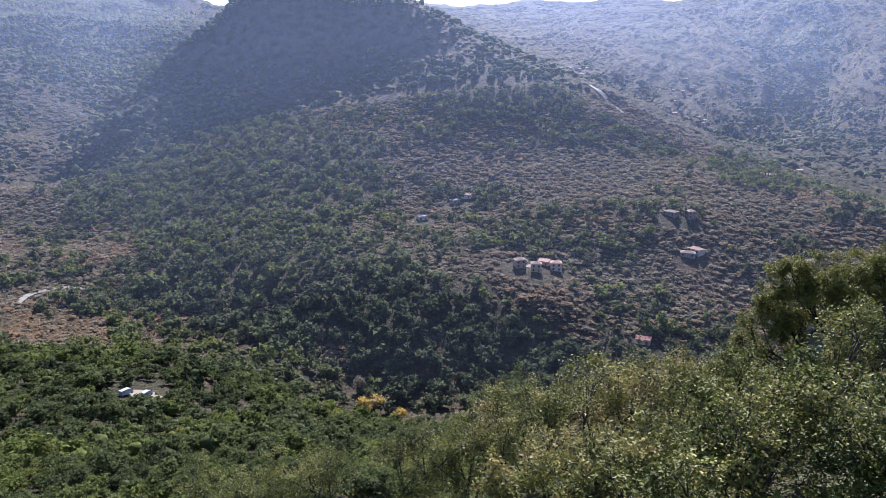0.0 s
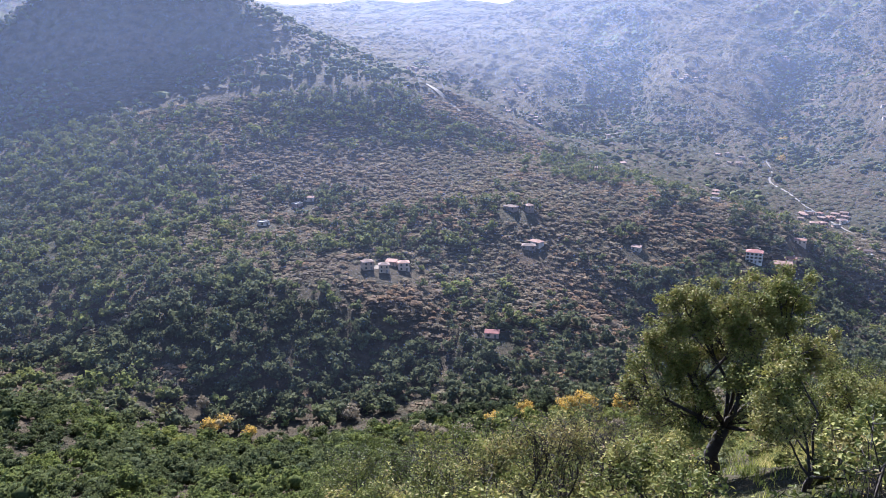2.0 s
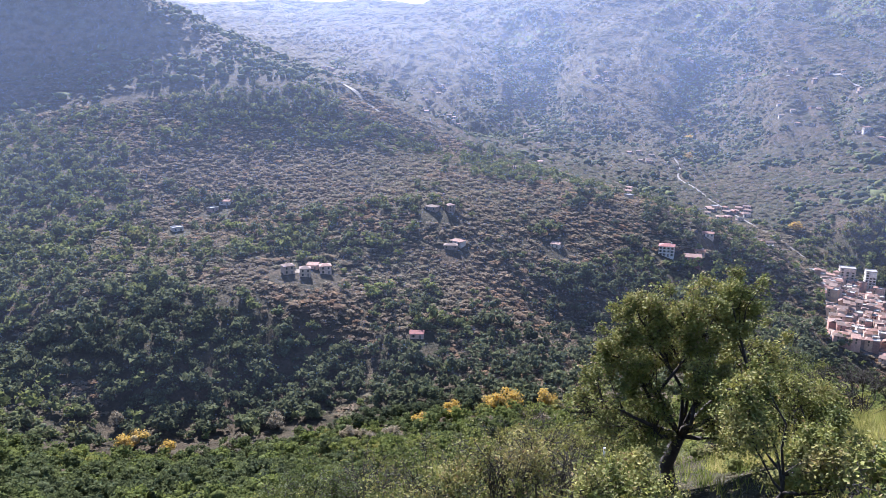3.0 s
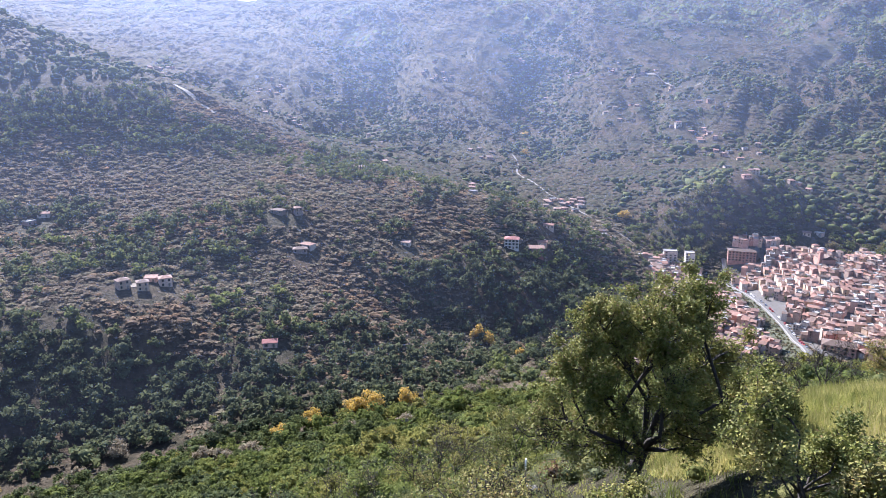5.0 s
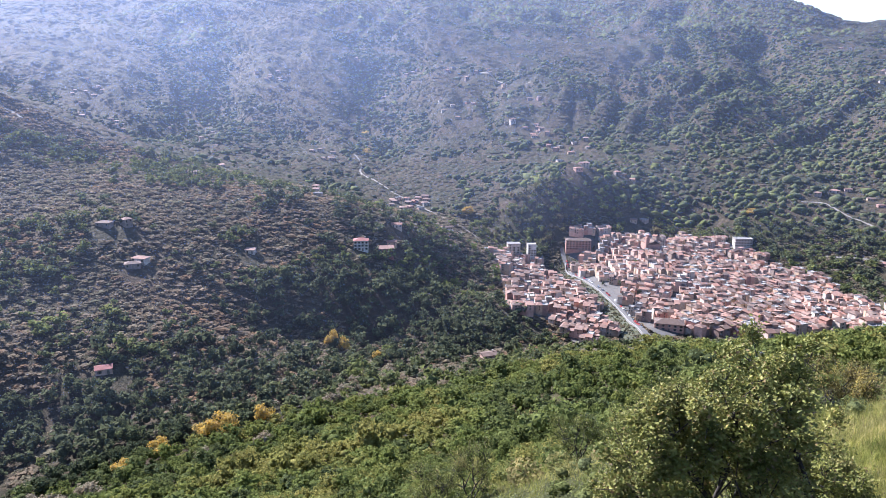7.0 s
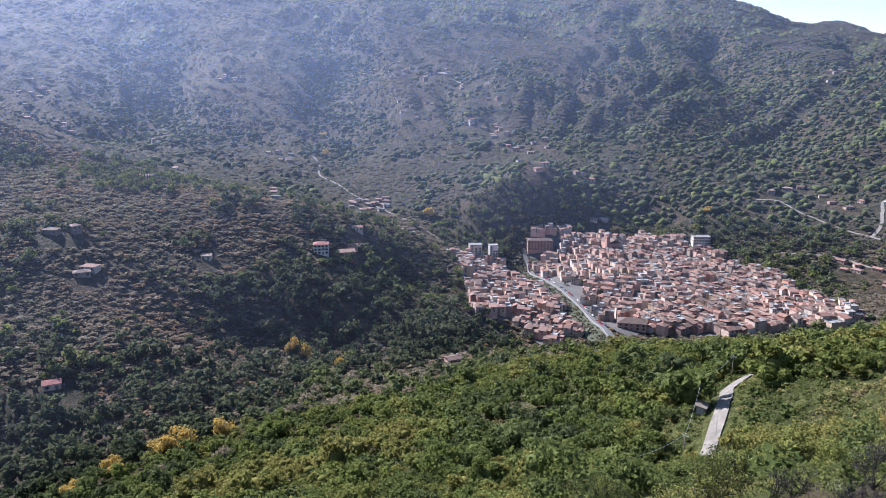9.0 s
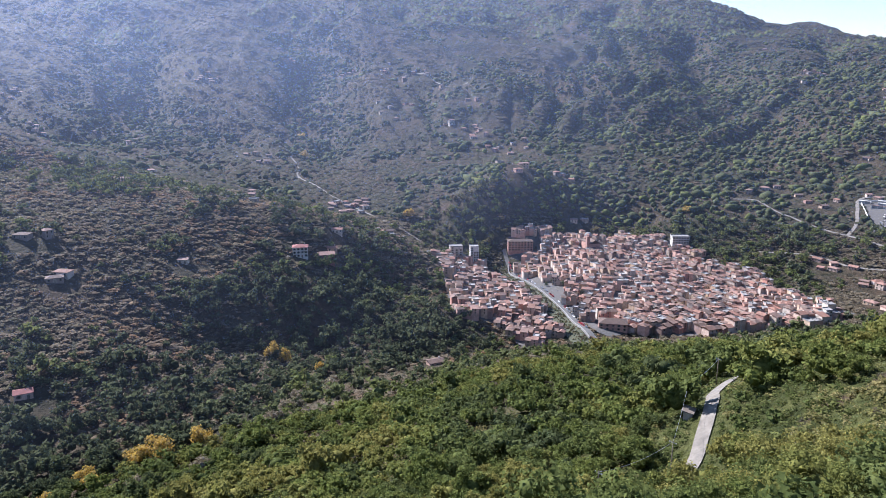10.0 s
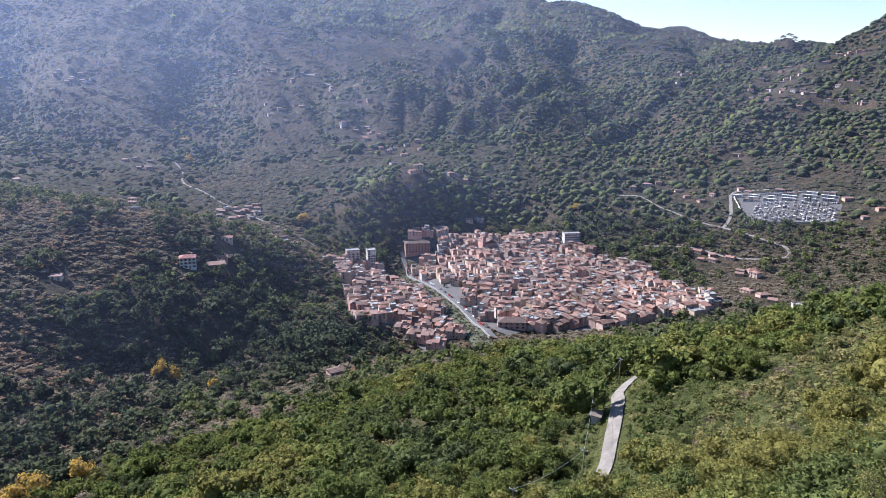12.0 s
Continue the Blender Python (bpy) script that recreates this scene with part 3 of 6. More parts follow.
# where single houses and hamlets stand on the slopes
HOUSE_SPOTS = {}
HOUSE_SPOTS["farmhouses on the facing hill"] = (3, [(293, 551), (425, 524), (450, 545), (58, 522), (70, 517), (86, 525), (78, 532), (-19, 649), (12, 690), (24, 702), (194, 547), (202, 552), (196, 602), (212, 600)])
HOUSE_SPOTS["houses above the wooded knoll"] = (4, [(806, 493), (820, 486), (845, 604), (878, 566), (876, 626), (905, 686), (990, 748), (1050, 845), (1034, 892), (1062, 858), (1041, 733), (1020, 800), (960, 705)])
HOUSE_SPOTS["houses below the cemetery"] = (5, [(848, 196), (832, 205), (802, 158), (801, 142), (845, 176), (723, 123), (700, 112), (680, 90), (685, 65), (740, 140)])
HOUSE_SPOTS["houses beside the cemetery"] = (6, [(1016, 344), (1045, 333), (1063, 322), (1041, 287), (1018, 269), (1004, 247), (1028, 238), (1048, 206), (1040, 194), (1042, 156), (853, 213), (835, 193), (812, 159), (815, 148), (957, 54), (977, 39), (1186, 234), (1012, 76)])
HOUSE_SPOTS["houses in the side valley"] = (7, [(660, 787), (689, 758), (662, 765), (653, 731), (644, 781), (698, 770), (676, 748), (640, 742), (712, 1048), (700, 1056), (730, 1036), (527, 754), (522, 786), (533, 803), (593, 600), (608, 632)])
village_rng = np.random.default_rng(17)
HOUSE_SPOTS["houses of the hazy far village"] = (8, [(585 + 50 * village_rng.normal(), 1400 + 75 * village_rng.normal()) for _ in range(44)] + [(570 + 30 * village_rng.normal(), 1700 + 35 * village_rng.normal()) for _ in range(12)] + [(350 + 25 * village_rng.normal(), 1910 + 30 * village_rng.normal()) for _ in range(10)] + [(950 + 25 * village_rng.normal(), 1590 + 20 * village_rng.normal()) for _ in range(9)])
HOUSE_SPOTS["houses of the high terraces"] = (9, [(1256 + 60 * village_rng.normal(), 1340 + 60 * village_rng.normal()) for _ in range(12)])
HAMLET = [(1505, 268), (1508, 249), (1463, 206), (1459, 178), (1737, 304), (1654, 254), (1549, 218), (1610, 179), (1669, 146), (1659, 117), (1432, 130), (1481, 119), (1410, 79), (1680, 458), (1684, 440), (1946, 624)]
HOUSE_SPOTS["houses of the ridge hamlet"] = (10, [(cx + village_rng.uniform(-20, 20), cy + village_rng.uniform(-16, 16)) for cx, cy in HAMLET for _ in range(3)])
HOUSE_SPOTS["lone houses on the far slope"] = (13, [(993, 1665), (1010, 1655), (985, 1680), (1115, 1084), (1462, 448), (1188, 239), (1695, 449), (1345, 1235), (359, 340), (1008, 819), (966, 739), (873, 619), (861, 631), (1144, 941), (1072, 1122), (1105, 1058), (698, 996), (674, 765), (674, 743), (631, 740), (457, 910), (426, 643), (358, 777), (1585, 276), (1536, 230), (1421, 237), (1385, 181), (1579, 437)])
TERRACES = [(1028, 844), (1044, 838), (988, 753), (875, 640), (823, 589), (873, 561), (1020, 890), (1224, 1099), (1282, 1200), (1034, 1071), (1020, 1000), (1024, 720), (1138, 917), (1287, 1457), (1309, 1441), (1286, 1732), (1245, 1614), (939, 1588), (966, 1568), (698, 1001), (651, 777), (679, 754), (633, 752), (592, 608), (582, 582)]
HOUSE_SPOTS["hamlets on the far slope"] = (14, [(cx + village_rng.uniform(-22, 22), cy + village_rng.uniform(-22, 22)) for cx, cy in TERRACES for _ in range(2)])


def keep_clear(x, y, margin=1.8):
    """Ground that carries houses, lanes or a river, and so no trees."""
    bare = inside(x, y, OLD_TOWN) | inside(x, y, WEST_BANK) | inside(x, y, CEMETERY) | (off_line(x, y, STREAM_BED) < 9)
    for road, (line, width) in ROADS.items():
        bare |= off_line(x, y, line) < width / 2 + margin * (3.2 if road == "spur_lane" else 1.7)
    for cx, cy, rx, ry in TREE_GAPS:
        bare |= ((x - cx) / rx) ** 2 + ((y - cy) / ry) ** 2 < 1
    for _, spots in HOUSE_SPOTS.values():
        for cx, cy in spots:
            # the clearing is shifted towards the camera so trees don't hide the house
            far = math.hypot(cx, cy)
            step = (6 + 0.006 * far) / far
            bare |= np.hypot(x - cx * (1 - step), y - cy * (1 - step)) < 9 + 0.006 * far
    return bare


def grow_woods():
    rng = np.random.default_rng(5)
    near = [leafy_shape(rng, 7, 230, 0.105) for _ in range(8)]
    middle = [leafy_shape(rng, 6, 60, 0.18) for _ in range(9)]
    bushes = [tuft_shape(rng, 46, 0.5) for _ in range(6)]
    small = [crown_shape(rng, 1, 0, 0.3, 1.0) for _ in range(8)]
    brush = [tuft_shape(rng, 17, 0.95) for _ in range(8)]
    sprays = [tuft_shape(rng, 190, 0.21) for _ in range(6)]
    domes = [dome_shape(rng) for _ in range(10)]
    low = [tuft_shape(rng, 26, 0.5) for _ in range(8)]
    fine = [leafy_shape(rng, 9, 900, 0.062) for _ in range(6)]
    finest = [leafy_shape(rng, 10, 2500, 0.036) for _ in range(5)]
    #        name, from, to, step, shapes, half width of a tree, label
    belts = (
        ("spur_thicket", 60, 118, 5.0, finest, 3.6, "small-leaved green oak thicket on the spur"),
        ("spur_woodland", 118, 180, 5.2, fine, 4.0, "bright green oak scrub on the spur's flank"),
        ("near_woodland", 180, 350, 6.0, near, 4.6, "dense green oak and chestnut wood below the spur"),
        ("hillside_woodland", 350, 950, 7.6, middle, 5.0, "dark evergreen trees in clumps on the facing hill"),
        ("far_woodland", 950, 2300, 10.0, small, 4.8, "hazy evergreen woods on far mountainsides"),
        ("mountain_woodland", 2300, 4200, 15.0, domes, 6.0, "blue distant woods high on the mountains"),
    )
    for name, r0, r1, step, shapes, wide, label in belts:
        x, y = spots_between(rng, r0, r1, step, -46 if r1 <= 350 else -38)
        open_side = (np.hypot(x - 5, y - 20) > 112) | (np.degrees(np.arctan2(x - 5, y - 20)) > 22)
        x, y = x[open_side], y[open_side]
        e = evergreen_share(x, y) + 0.9 * (waves(x, y, 120, 21, 3) - 0.5) + 0.6 * (waves(x, y, 34, 31, 2) - 0.5)
        keep = ~keep_clear(x, y) & ((off_line(x, y, BROOK) > 2) | (x > 300)) & (e + rng.uniform(-1, 1, len(x)) * (0.26 if r1 < 2000 else 0.13) > (0.22 if r1 <= 350 else 0.40))
        x, y = x[keep], y[keep]
        k = len(x)
        half = wide * np.clip(rng.lognormal(-0.12, 0.34, k), 0.4, 1.8)
        high = half * rng.uniform(1.2, 1.75, k)
        # a lighter tint on the knoll's trees imitates sun on them
        tint = np.clip(0.31 + 0.22 * inside(x, y, WOOD_KNOLL) + 0.3 * (waves(x, y, 60, 41, 2) - 0.5) + rng.normal(0, 0.10, k), 0.0, 0.7)
        # beyond the brook the hill foot's shade is put into the tree tint
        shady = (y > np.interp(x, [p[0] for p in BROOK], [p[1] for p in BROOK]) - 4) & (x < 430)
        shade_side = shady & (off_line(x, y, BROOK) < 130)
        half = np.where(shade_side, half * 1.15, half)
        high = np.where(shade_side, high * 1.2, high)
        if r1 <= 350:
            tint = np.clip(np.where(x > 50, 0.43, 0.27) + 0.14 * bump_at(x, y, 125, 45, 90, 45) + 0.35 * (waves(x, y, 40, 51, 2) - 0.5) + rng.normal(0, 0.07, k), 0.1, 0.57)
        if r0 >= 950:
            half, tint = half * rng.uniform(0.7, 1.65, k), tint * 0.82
        # these woods lie in shade, which is painted as a darker tint
        deep_shade = inside(x, y, WOOD_RAVINE) | inside(x, y, WOOD_DELL) | inside(x, y, WOOD_RIDGE) | inside(x, y, HILL_FOOT)
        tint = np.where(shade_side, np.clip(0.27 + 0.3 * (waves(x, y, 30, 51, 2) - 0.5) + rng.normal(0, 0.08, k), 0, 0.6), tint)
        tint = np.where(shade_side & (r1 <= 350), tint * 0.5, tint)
        tint = np.where(deep_shade & (r0 >= 350), tint * 0.68, tint)
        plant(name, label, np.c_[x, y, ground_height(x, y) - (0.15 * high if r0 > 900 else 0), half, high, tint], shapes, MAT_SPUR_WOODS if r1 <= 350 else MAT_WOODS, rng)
    scrub = (
        ("spur_tufts", 58, 230, 1.5, low, 1.05, "straw-coloured and green tufts between the bushes"),
        ("spur_scrub", 38, 130, 3.6, sprays, 1.5, "loose olive-green bushes on the spur"),
        ("near_scrub", 130, 350, 3.6, bushes, 1.7, "waist-high olive-green and brown scrub"),
        ("hillside_scrub", 350, 950, 3.8, brush, 2.9, "russet and olive autumn scrub over dry grass"),
        ("far_scrub", 950, 2300, 6.6, domes, 4.2, "hazy brown scrub on far terraced slopes"),
        ("mountain_scrub", 2300, 4200, 13.0, domes, 6.5, "pale scrub on the highest slopes"),
    )
    for name, r0, r1, step, shapes, wide, label in scrub:
        x, y = spots_between(rng, r0, r1, step, 22 if step < 3 else -46 if r1 <= 350 else -38)
        e = evergreen_share(x, y) + 0.9 * (waves(x, y, 120, 21, 3) - 0.5)
        keep = ~keep_clear(x, y, 0.4) & ((e < 0.75) | (step < 3)) & ~inside(x, y, CONE_FACE) & (rng.uniform(size=len(x)) < 0.88 - 0.75 * bare_share(x, y) * (step > 3))
        x, y = x[keep], y[keep]
        k = len(x)
        half = wide * np.clip(rng.lognormal(-0.08, 0.4, k), 0.4, 2.0)
        tint = np.clip((0.40 if r1 <= 350 else 0.69 if r1 < 2000 else 0.44) + 0.45 * (waves(x, y, 70, 61, 3) - 0.5) + rng.normal(0, 0.10, k), 0.3, 0.56 if r1 <= 350 else 0.88 if r1 < 2000 else 0.66)
        tint = np.where((x > 600) & (r1 > 350), np.clip(tint - 0.05, 0.3, 0.66), tint)
        if r1 <= 350:
            tint = np.where(inside(x, y, SPUR_DRY), np.clip(tint + 0.09, 0.3, 0.56), tint)
        plant(name, label, np.c_[x, y, ground_height(x, y), half, half * rng.uniform(0.8, 1.35, k) * (1.0 if r1 <= 350 else 0.58 if r1 < 2000 else 0.55), tint], shapes, MAT_SPUR if r1 <= 350 else MAT_SCRUB if r1 < 2000 else MAT_FAR_SCRUB, rng)


grow_woods()


# ---- built things: shared helpers ----
def part(name, bm, material, parent, label=""):
    """Links a bmesh as one mesh object under a thing or under a part."""
    me = bpy.data.meshes.new(name)
    bm.normal_update()
    bm.to_mesh(me)
    bm.free()
    for m in material if isinstance(material, (list, tuple)) else [material]:
        me.materials.append(m)
    ob = new(name, me)
    if parent:
        ob.parent = parent
    return tagged(ob, label) if label else ob


def share(name, ob, m, parent):
    """Another piece on the mesh of ob."""
    twin = new(name, ob.data)
    twin.parent = parent
    twin.matrix_basis = m
    return twin


def box(bm, x0, x1, y0, y1, z0, z1, slot=0):
    v = [bm.verts.new(p) for p in ((x0, y0, z0), (x1, y0, z0), (x1, y1, z0), (x0, y1, z0), (x0, y0, z1), (x1, y0, z1), (x1, y1, z1), (x0, y1, z1))]
    for q in ((3, 2, 1, 0), (4, 5, 6, 7), (0, 1, 5, 4), (1, 2, 6, 5), (2, 3, 7, 6), (3, 0, 4, 7)):
        bm.faces.new([v[k] for k in q]).material_index = slot


def made_of(*boxes):
    bm = bmesh.new()
    for b in boxes:
        box(bm, *b)
    return bm


def tube(bm, ends, sides=6, slot=0):
    """A tapered pipe through rows of (place, radius)."""
    rings = []
    for k, (p, r) in enumerate(ends):
        a = Vector(ends[max(k - 1, 0)][0])
        b = Vector(ends[min(k + 1, len(ends) - 1)][0])
        d = (b - a).normalized() if (b - a).length > 1e-6 else Vector((0, 0, 1))
        u = d.orthogonal().normalized()
        w = d.cross(u)
        rings.append([bm.verts.new(Vector(p) + (u * math.cos(t) + w * math.sin(t)) * r) for t in (2 * math.pi * i / sides for i in range(sides))])
    for lo, hi in zip(rings, rings[1:]):
        for i in range(sides):
            f = bm.faces.new((lo[i], lo[(i + 1) % sides], hi[(i + 1) % sides], hi[i]))
            f.smooth, f.material_index = True, slot
    bm.faces.new(rings[0][::-1])
    bm.faces.new(rings[-1])


# ---- materials of built things ----
def weathered(name, stops, rough=0.9, grain=1.5, depth=0.02, stain=0.35):
    """Paint, stone or tile: one hue for each object, mottled and stained."""
    m, n, p = node_material(name)
    where = place_of(n)
    own = n.nodes.new("ShaderNodeObjectInfo").outputs["Random"]
    hue = ramp(n, own, stops)
    big = ramp(n, noise_of(n, where, 0.35, 5.0, 0.65), [(0.3, (1 - stain,) * 3), (0.65, (1.05,) * 3)])
    small = ramp(n, noise_of(n, where, grain, 4.0), [(0.3, (0.82,) * 3), (0.7, (1.12,) * 3)])
    colour = mixed(n, 1.0, mixed(n, 1.0, hue.outputs[0], big.outputs[0], "MULTIPLY"), small.outputs[0], "MULTIPLY")
    n.links.new(colour, p.inputs["Base Color"])
    p.inputs["Roughness"].default_value = rough
    bumped(n, p, noise_of(n, where, grain * 2, 4.0), 0.5, depth)
    return m


MAT_STUCCO = weathered("stucco", [(0.0, (0.58, 0.36, 0.28)), (0.18, (0.61, 0.48, 0.38)), (0.34, (0.53, 0.27, 0.20)), (0.48, (0.26, 0.20, 0.17)), (0.64, (0.61, 0.53, 0.45)), (0.82, (0.52, 0.37, 0.24)), (1.0, (0.34, 0.25, 0.20))])
MAT_PALE = weathered("pale_render", [(0.0, (0.72, 0.68, 0.60)), (0.5, (0.66, 0.60, 0.52)), (1.0, (0.76, 0.73, 0.68))])
MAT_ROOF = weathered("terracotta_tiles", [(0.0, (0.27, 0.135, 0.09)), (0.25, (0.31, 0.175, 0.125)), (0.42, (0.115, 0.078, 0.06)), (0.55, (0.19, 0.125, 0.095)), (0.7, (0.33, 0.195, 0.145)), (0.85, (0.15, 0.105, 0.08)), (1.0, (0.27, 0.14, 0.095))], grain=2.5, depth=0.05)
MAT_RED = weathered("red_sheet_roof", [(0.0, (0.30, 0.12, 0.10)), (1.0, (0.36, 0.15, 0.12))], rough=0.95)
MAT_CONCRETE = weathered("concrete", [(0.0, (0.24, 0.23, 0.215)), (1.0, (0.33, 0.315, 0.29))])
MAT_PAVING = weathered("town_paving", [(0.0, (0.085, 0.08, 0.07)), (1.0, (0.10, 0.092, 0.082))], grain=0.8)
MAT_ASPHALT = weathered("worn_asphalt", [(0.0, (0.10, 0.096, 0.09)), (1.0, (0.12, 0.114, 0.106))], grain=0.8)
MAT_LANE = weathered("pale_concrete_lane", [(0.0, (0.19, 0.168, 0.135)), (1.0, (0.215, 0.19, 0.155))], grain=0.6, stain=0.5)
MAT_EARTH = weathered("bare_earth", [(0.0, (0.17, 0.14, 0.10)), (1.0, (0.21, 0.17, 0.12))], grain=0.5)
MAT_STONEWORK = weathered("stone_wall", [(0.0, (0.36, 0.33, 0.28)), (1.0, (0.44, 0.40, 0.34))], grain=1.2, depth=0.08)
MAT_TOMB = weathered("tomb_stone", [(0.0, (0.66, 0.62, 0.57)), (0.4, (0.44, 0.39, 0.35)), (0.7, (0.72, 0.70, 0.66)), (1.0, (0.38, 0.30, 0.26))])
MAT_FRAME = weathered("window_frame_paint", [(0.0, (0.22, 0.13, 0.07)), (0.5, (0.10, 0.16, 0.10)), (1.0, (0.55, 0.52, 0.46))], rough=0.6)
MAT_TIMBER = weathered("grey_timber", [(0.0, (0.17, 0.14, 0.11)), (1.0, (0.22, 0.18, 0.14))])


def glass_material():
    m, n, p = node_material("window_glass")
    where = place_of(n)
    c = ramp(n, noise_of(n, where, 0.7), [(0.3, (0.012, 0.014, 0.017)), (0.7, (0.035, 0.038, 0.042))])
    n.links.new(c.outputs[0], p.inputs["Base Color"])
    p.inputs["Roughness"].default_value = 0.12
    return m


def plain(name, colour, rough=0.5, metal=0.0):
    m, n, p = node_material(name)
    where = place_of(n)
    c = ramp(n, noise_of(n, where, 3.0), [(0.3, tuple(v * 0.82 for v in colour)), (0.7, colour)])
    n.links.new(c.outputs[0], p.inputs["Base Color"])
    p.inputs["Roughness"].default_value, p.inputs["Metallic"].default_value = rough, metal
    return m


MAT_GLASS = glass_material()
MAT_METAL = plain("galvanised_metal", (0.45, 0.46, 0.47), 0.45, 0.8)
MAT_WHITE = plain("white_enamel", (0.78, 0.78, 0.76), 0.35)
MAT_TYRE = plain("black_rubber", (0.02, 0.02, 0.02), 0.8)


# ---- lanes, river and walls ----
def smoothed(line, step):
    """Even spots along a curve through the corners of a line."""
    p = [Vector((*q, 0)) for q in line]
    p = [2 * p[0] - p[1], *p, 2 * p[-1] - p[-2]]
    out = []
    for a, b, c, d in zip(p, p[1:], p[2:], p[3:]):
        k = max(1, int((c - b).length / step))
        for i in range(k):
            t = i / k
            out.append(0.5 * (2 * b + (c - a) * t + (2 * a - 5 * b + 4 * c - d) * t * t + (3 * b - a - 3 * c + d) * t**3))
    out.append(p[-2])
    return out


def ribbon(name, line, width, material, lift, label, category, step=3.0, cells=4):
    spots = smoothed(line, step)
    x, y = np.array([p.x for p in spots]), np.array([p.y for p in spots])
    dx, dy = np.gradient(x), np.gradient(y)
    size = np.hypot(dx, dy)
    nx, ny = -dy / size, dx / size
    ragged = 1 + 0.16 * (waves(x, y, 5.0, 71, 2) - 0.5)
    verts, k = [], len(x)
    for s in np.linspace(-0.5, 0.5, cells + 1):
        px, py = x + nx * width * s * ragged, y + ny * width * s * ragged
        verts.append(np.c_[px, py, ground_height(px, py) + lift])
    i, j = np.meshgrid(np.arange(k - 1), np.arange(cells))
    faces = np.stack([j * k + i, j * k + i + 1, (j + 1) * k + i + 1, (j + 1) * k + i], -1).reshape(-1, 4)[:, ::-1]
    ob = mesh_object(name, np.concatenate(verts), faces, material)
    return tagged(ob, label, category, kind="structure")


ROAD_LOOKS = {
    "spur_lane": (MAT_LANE, "pale sunlit concrete lane along the spur"),
    "quay_road": (MAT_ASPHALT, "grey quay road beside the river wall"),
    "hairpin_road": (MAT_LANE, "pale hairpin road on the terraced slope"),
    "cemetery_road": (MAT_LANE, "pale road beside the cemetery wall"),
    "valley_road": (MAT_LANE, "pale winding road up the side valley"),
    "village_lane": (MAT_LANE, "pale lane through the hazy village"),
    "terrace_track": (MAT_LANE, "pale track across high terraces"),
    "ridge_track": (MAT_LANE, "pale stone track along the hill's edge"),
    "west_track": (MAT_LANE, "short pale track on a dry slope"),
}
for road, (line, width) in ROADS.items():
    ribbon(road, line, width, ROAD_LOOKS[road][0], 0.35 if width < 4 else 0.6, ROAD_LOOKS[road][1], "road")
MAT_BANK = weathered("grassy_river_bed", [(0.0, (0.055, 0.062, 0.028)), (1.0, (0.07, 0.07, 0.032))], grain=0.5, depth=0.2)
ribbon("river_bed", STREAM_BED, 15, MAT_BANK, 0.5, "overgrown green river bed through the town", "river bed", step=6.0, cells=6)


def town_floor(name, corners, label, material):
    g = np.arange(0, 700, 5.0)
    gx, gy = np.meshgrid(g + 400, g)
    cx, cy = gx[:-1, :-1] + 2.5, gy[:-1, :-1] + 2.5
    keep = (inside(cx.ravel(), cy.ravel(), corners) & (off_line(cx.ravel(), cy.ravel(), STREAM_BED) > 9)).reshape(cx.shape)
    j, i = np.nonzero(keep)
    w = gx.shape[1]
    faces = np.stack([j * w + i, j * w + i + 1, (j + 1) * w + i + 1, (j + 1) * w + i], -1)
    used, faces = np.unique(faces, return_inverse=True)
    x, y = gx.ravel()[used], gy.ravel()[used]
    ob = mesh_object(name, np.c_[x, y, ground_height(x, y) + 0.3], faces.reshape(-1, 4), material)
    tagged(ob, label, "pavement", kind="structure")


town_floor("pavement", OLD_TOWN, "grey paved lanes and yards of the old town", MAT_PAVING)
town_floor("pavement", WEST_BANK, "paved lanes and yards on the west bank", MAT_PAVING)
town_floor("pavement", CEMETERY, "grey gravel ground of the cemetery", MAT_PAVING)


def wall_along(name, line, high, thick, material, label, drop=3.0):
    spots = smoothed(line, 6.0)
    bm = bmesh.new()
    rows = []
    for k, p in enumerate(spots):
        a, b = spots[max(k - 1, 0)], spots[min(k + 1, len(spots) - 1)]
        d = (b - a).normalized()
        s = Vector((-d.y, d.x, 0)) * thick / 2
        z = ground_at(p.x, p.y)
        rows.append([bm.verts.new((*(p + o).xy, h)) for o, h in ((s, z - drop), (s, z + high), (-s, z + high), (-s, z - drop))])
    for lo, hi in zip(rows, rows[1:]):
        for i in range(4):
            bm.faces.new((lo[i], lo[(i + 1) % 4], hi[(i + 1) % 4], hi[i]))
    bm.faces.new(rows[0])
    bm.faces.new(rows[-1][::-1])
    return tagged(part(name, bm, material, None), label, "wall", kind="structure")


wall_along("river_wall", [(684, 509), (661, 487.5), (611, 420.5), (561, 360.5), (521, 320.5), (497, 295)], 2.2, 0.8, MAT_CONCRETE, "long grey river wall below the quay road")
wall_along("west_river_wall", [(648, 497), (598, 432), (546, 372), (506, 332)], 1.4, 0.6, MAT_STONEWORK, "low stone wall on the west river bank")


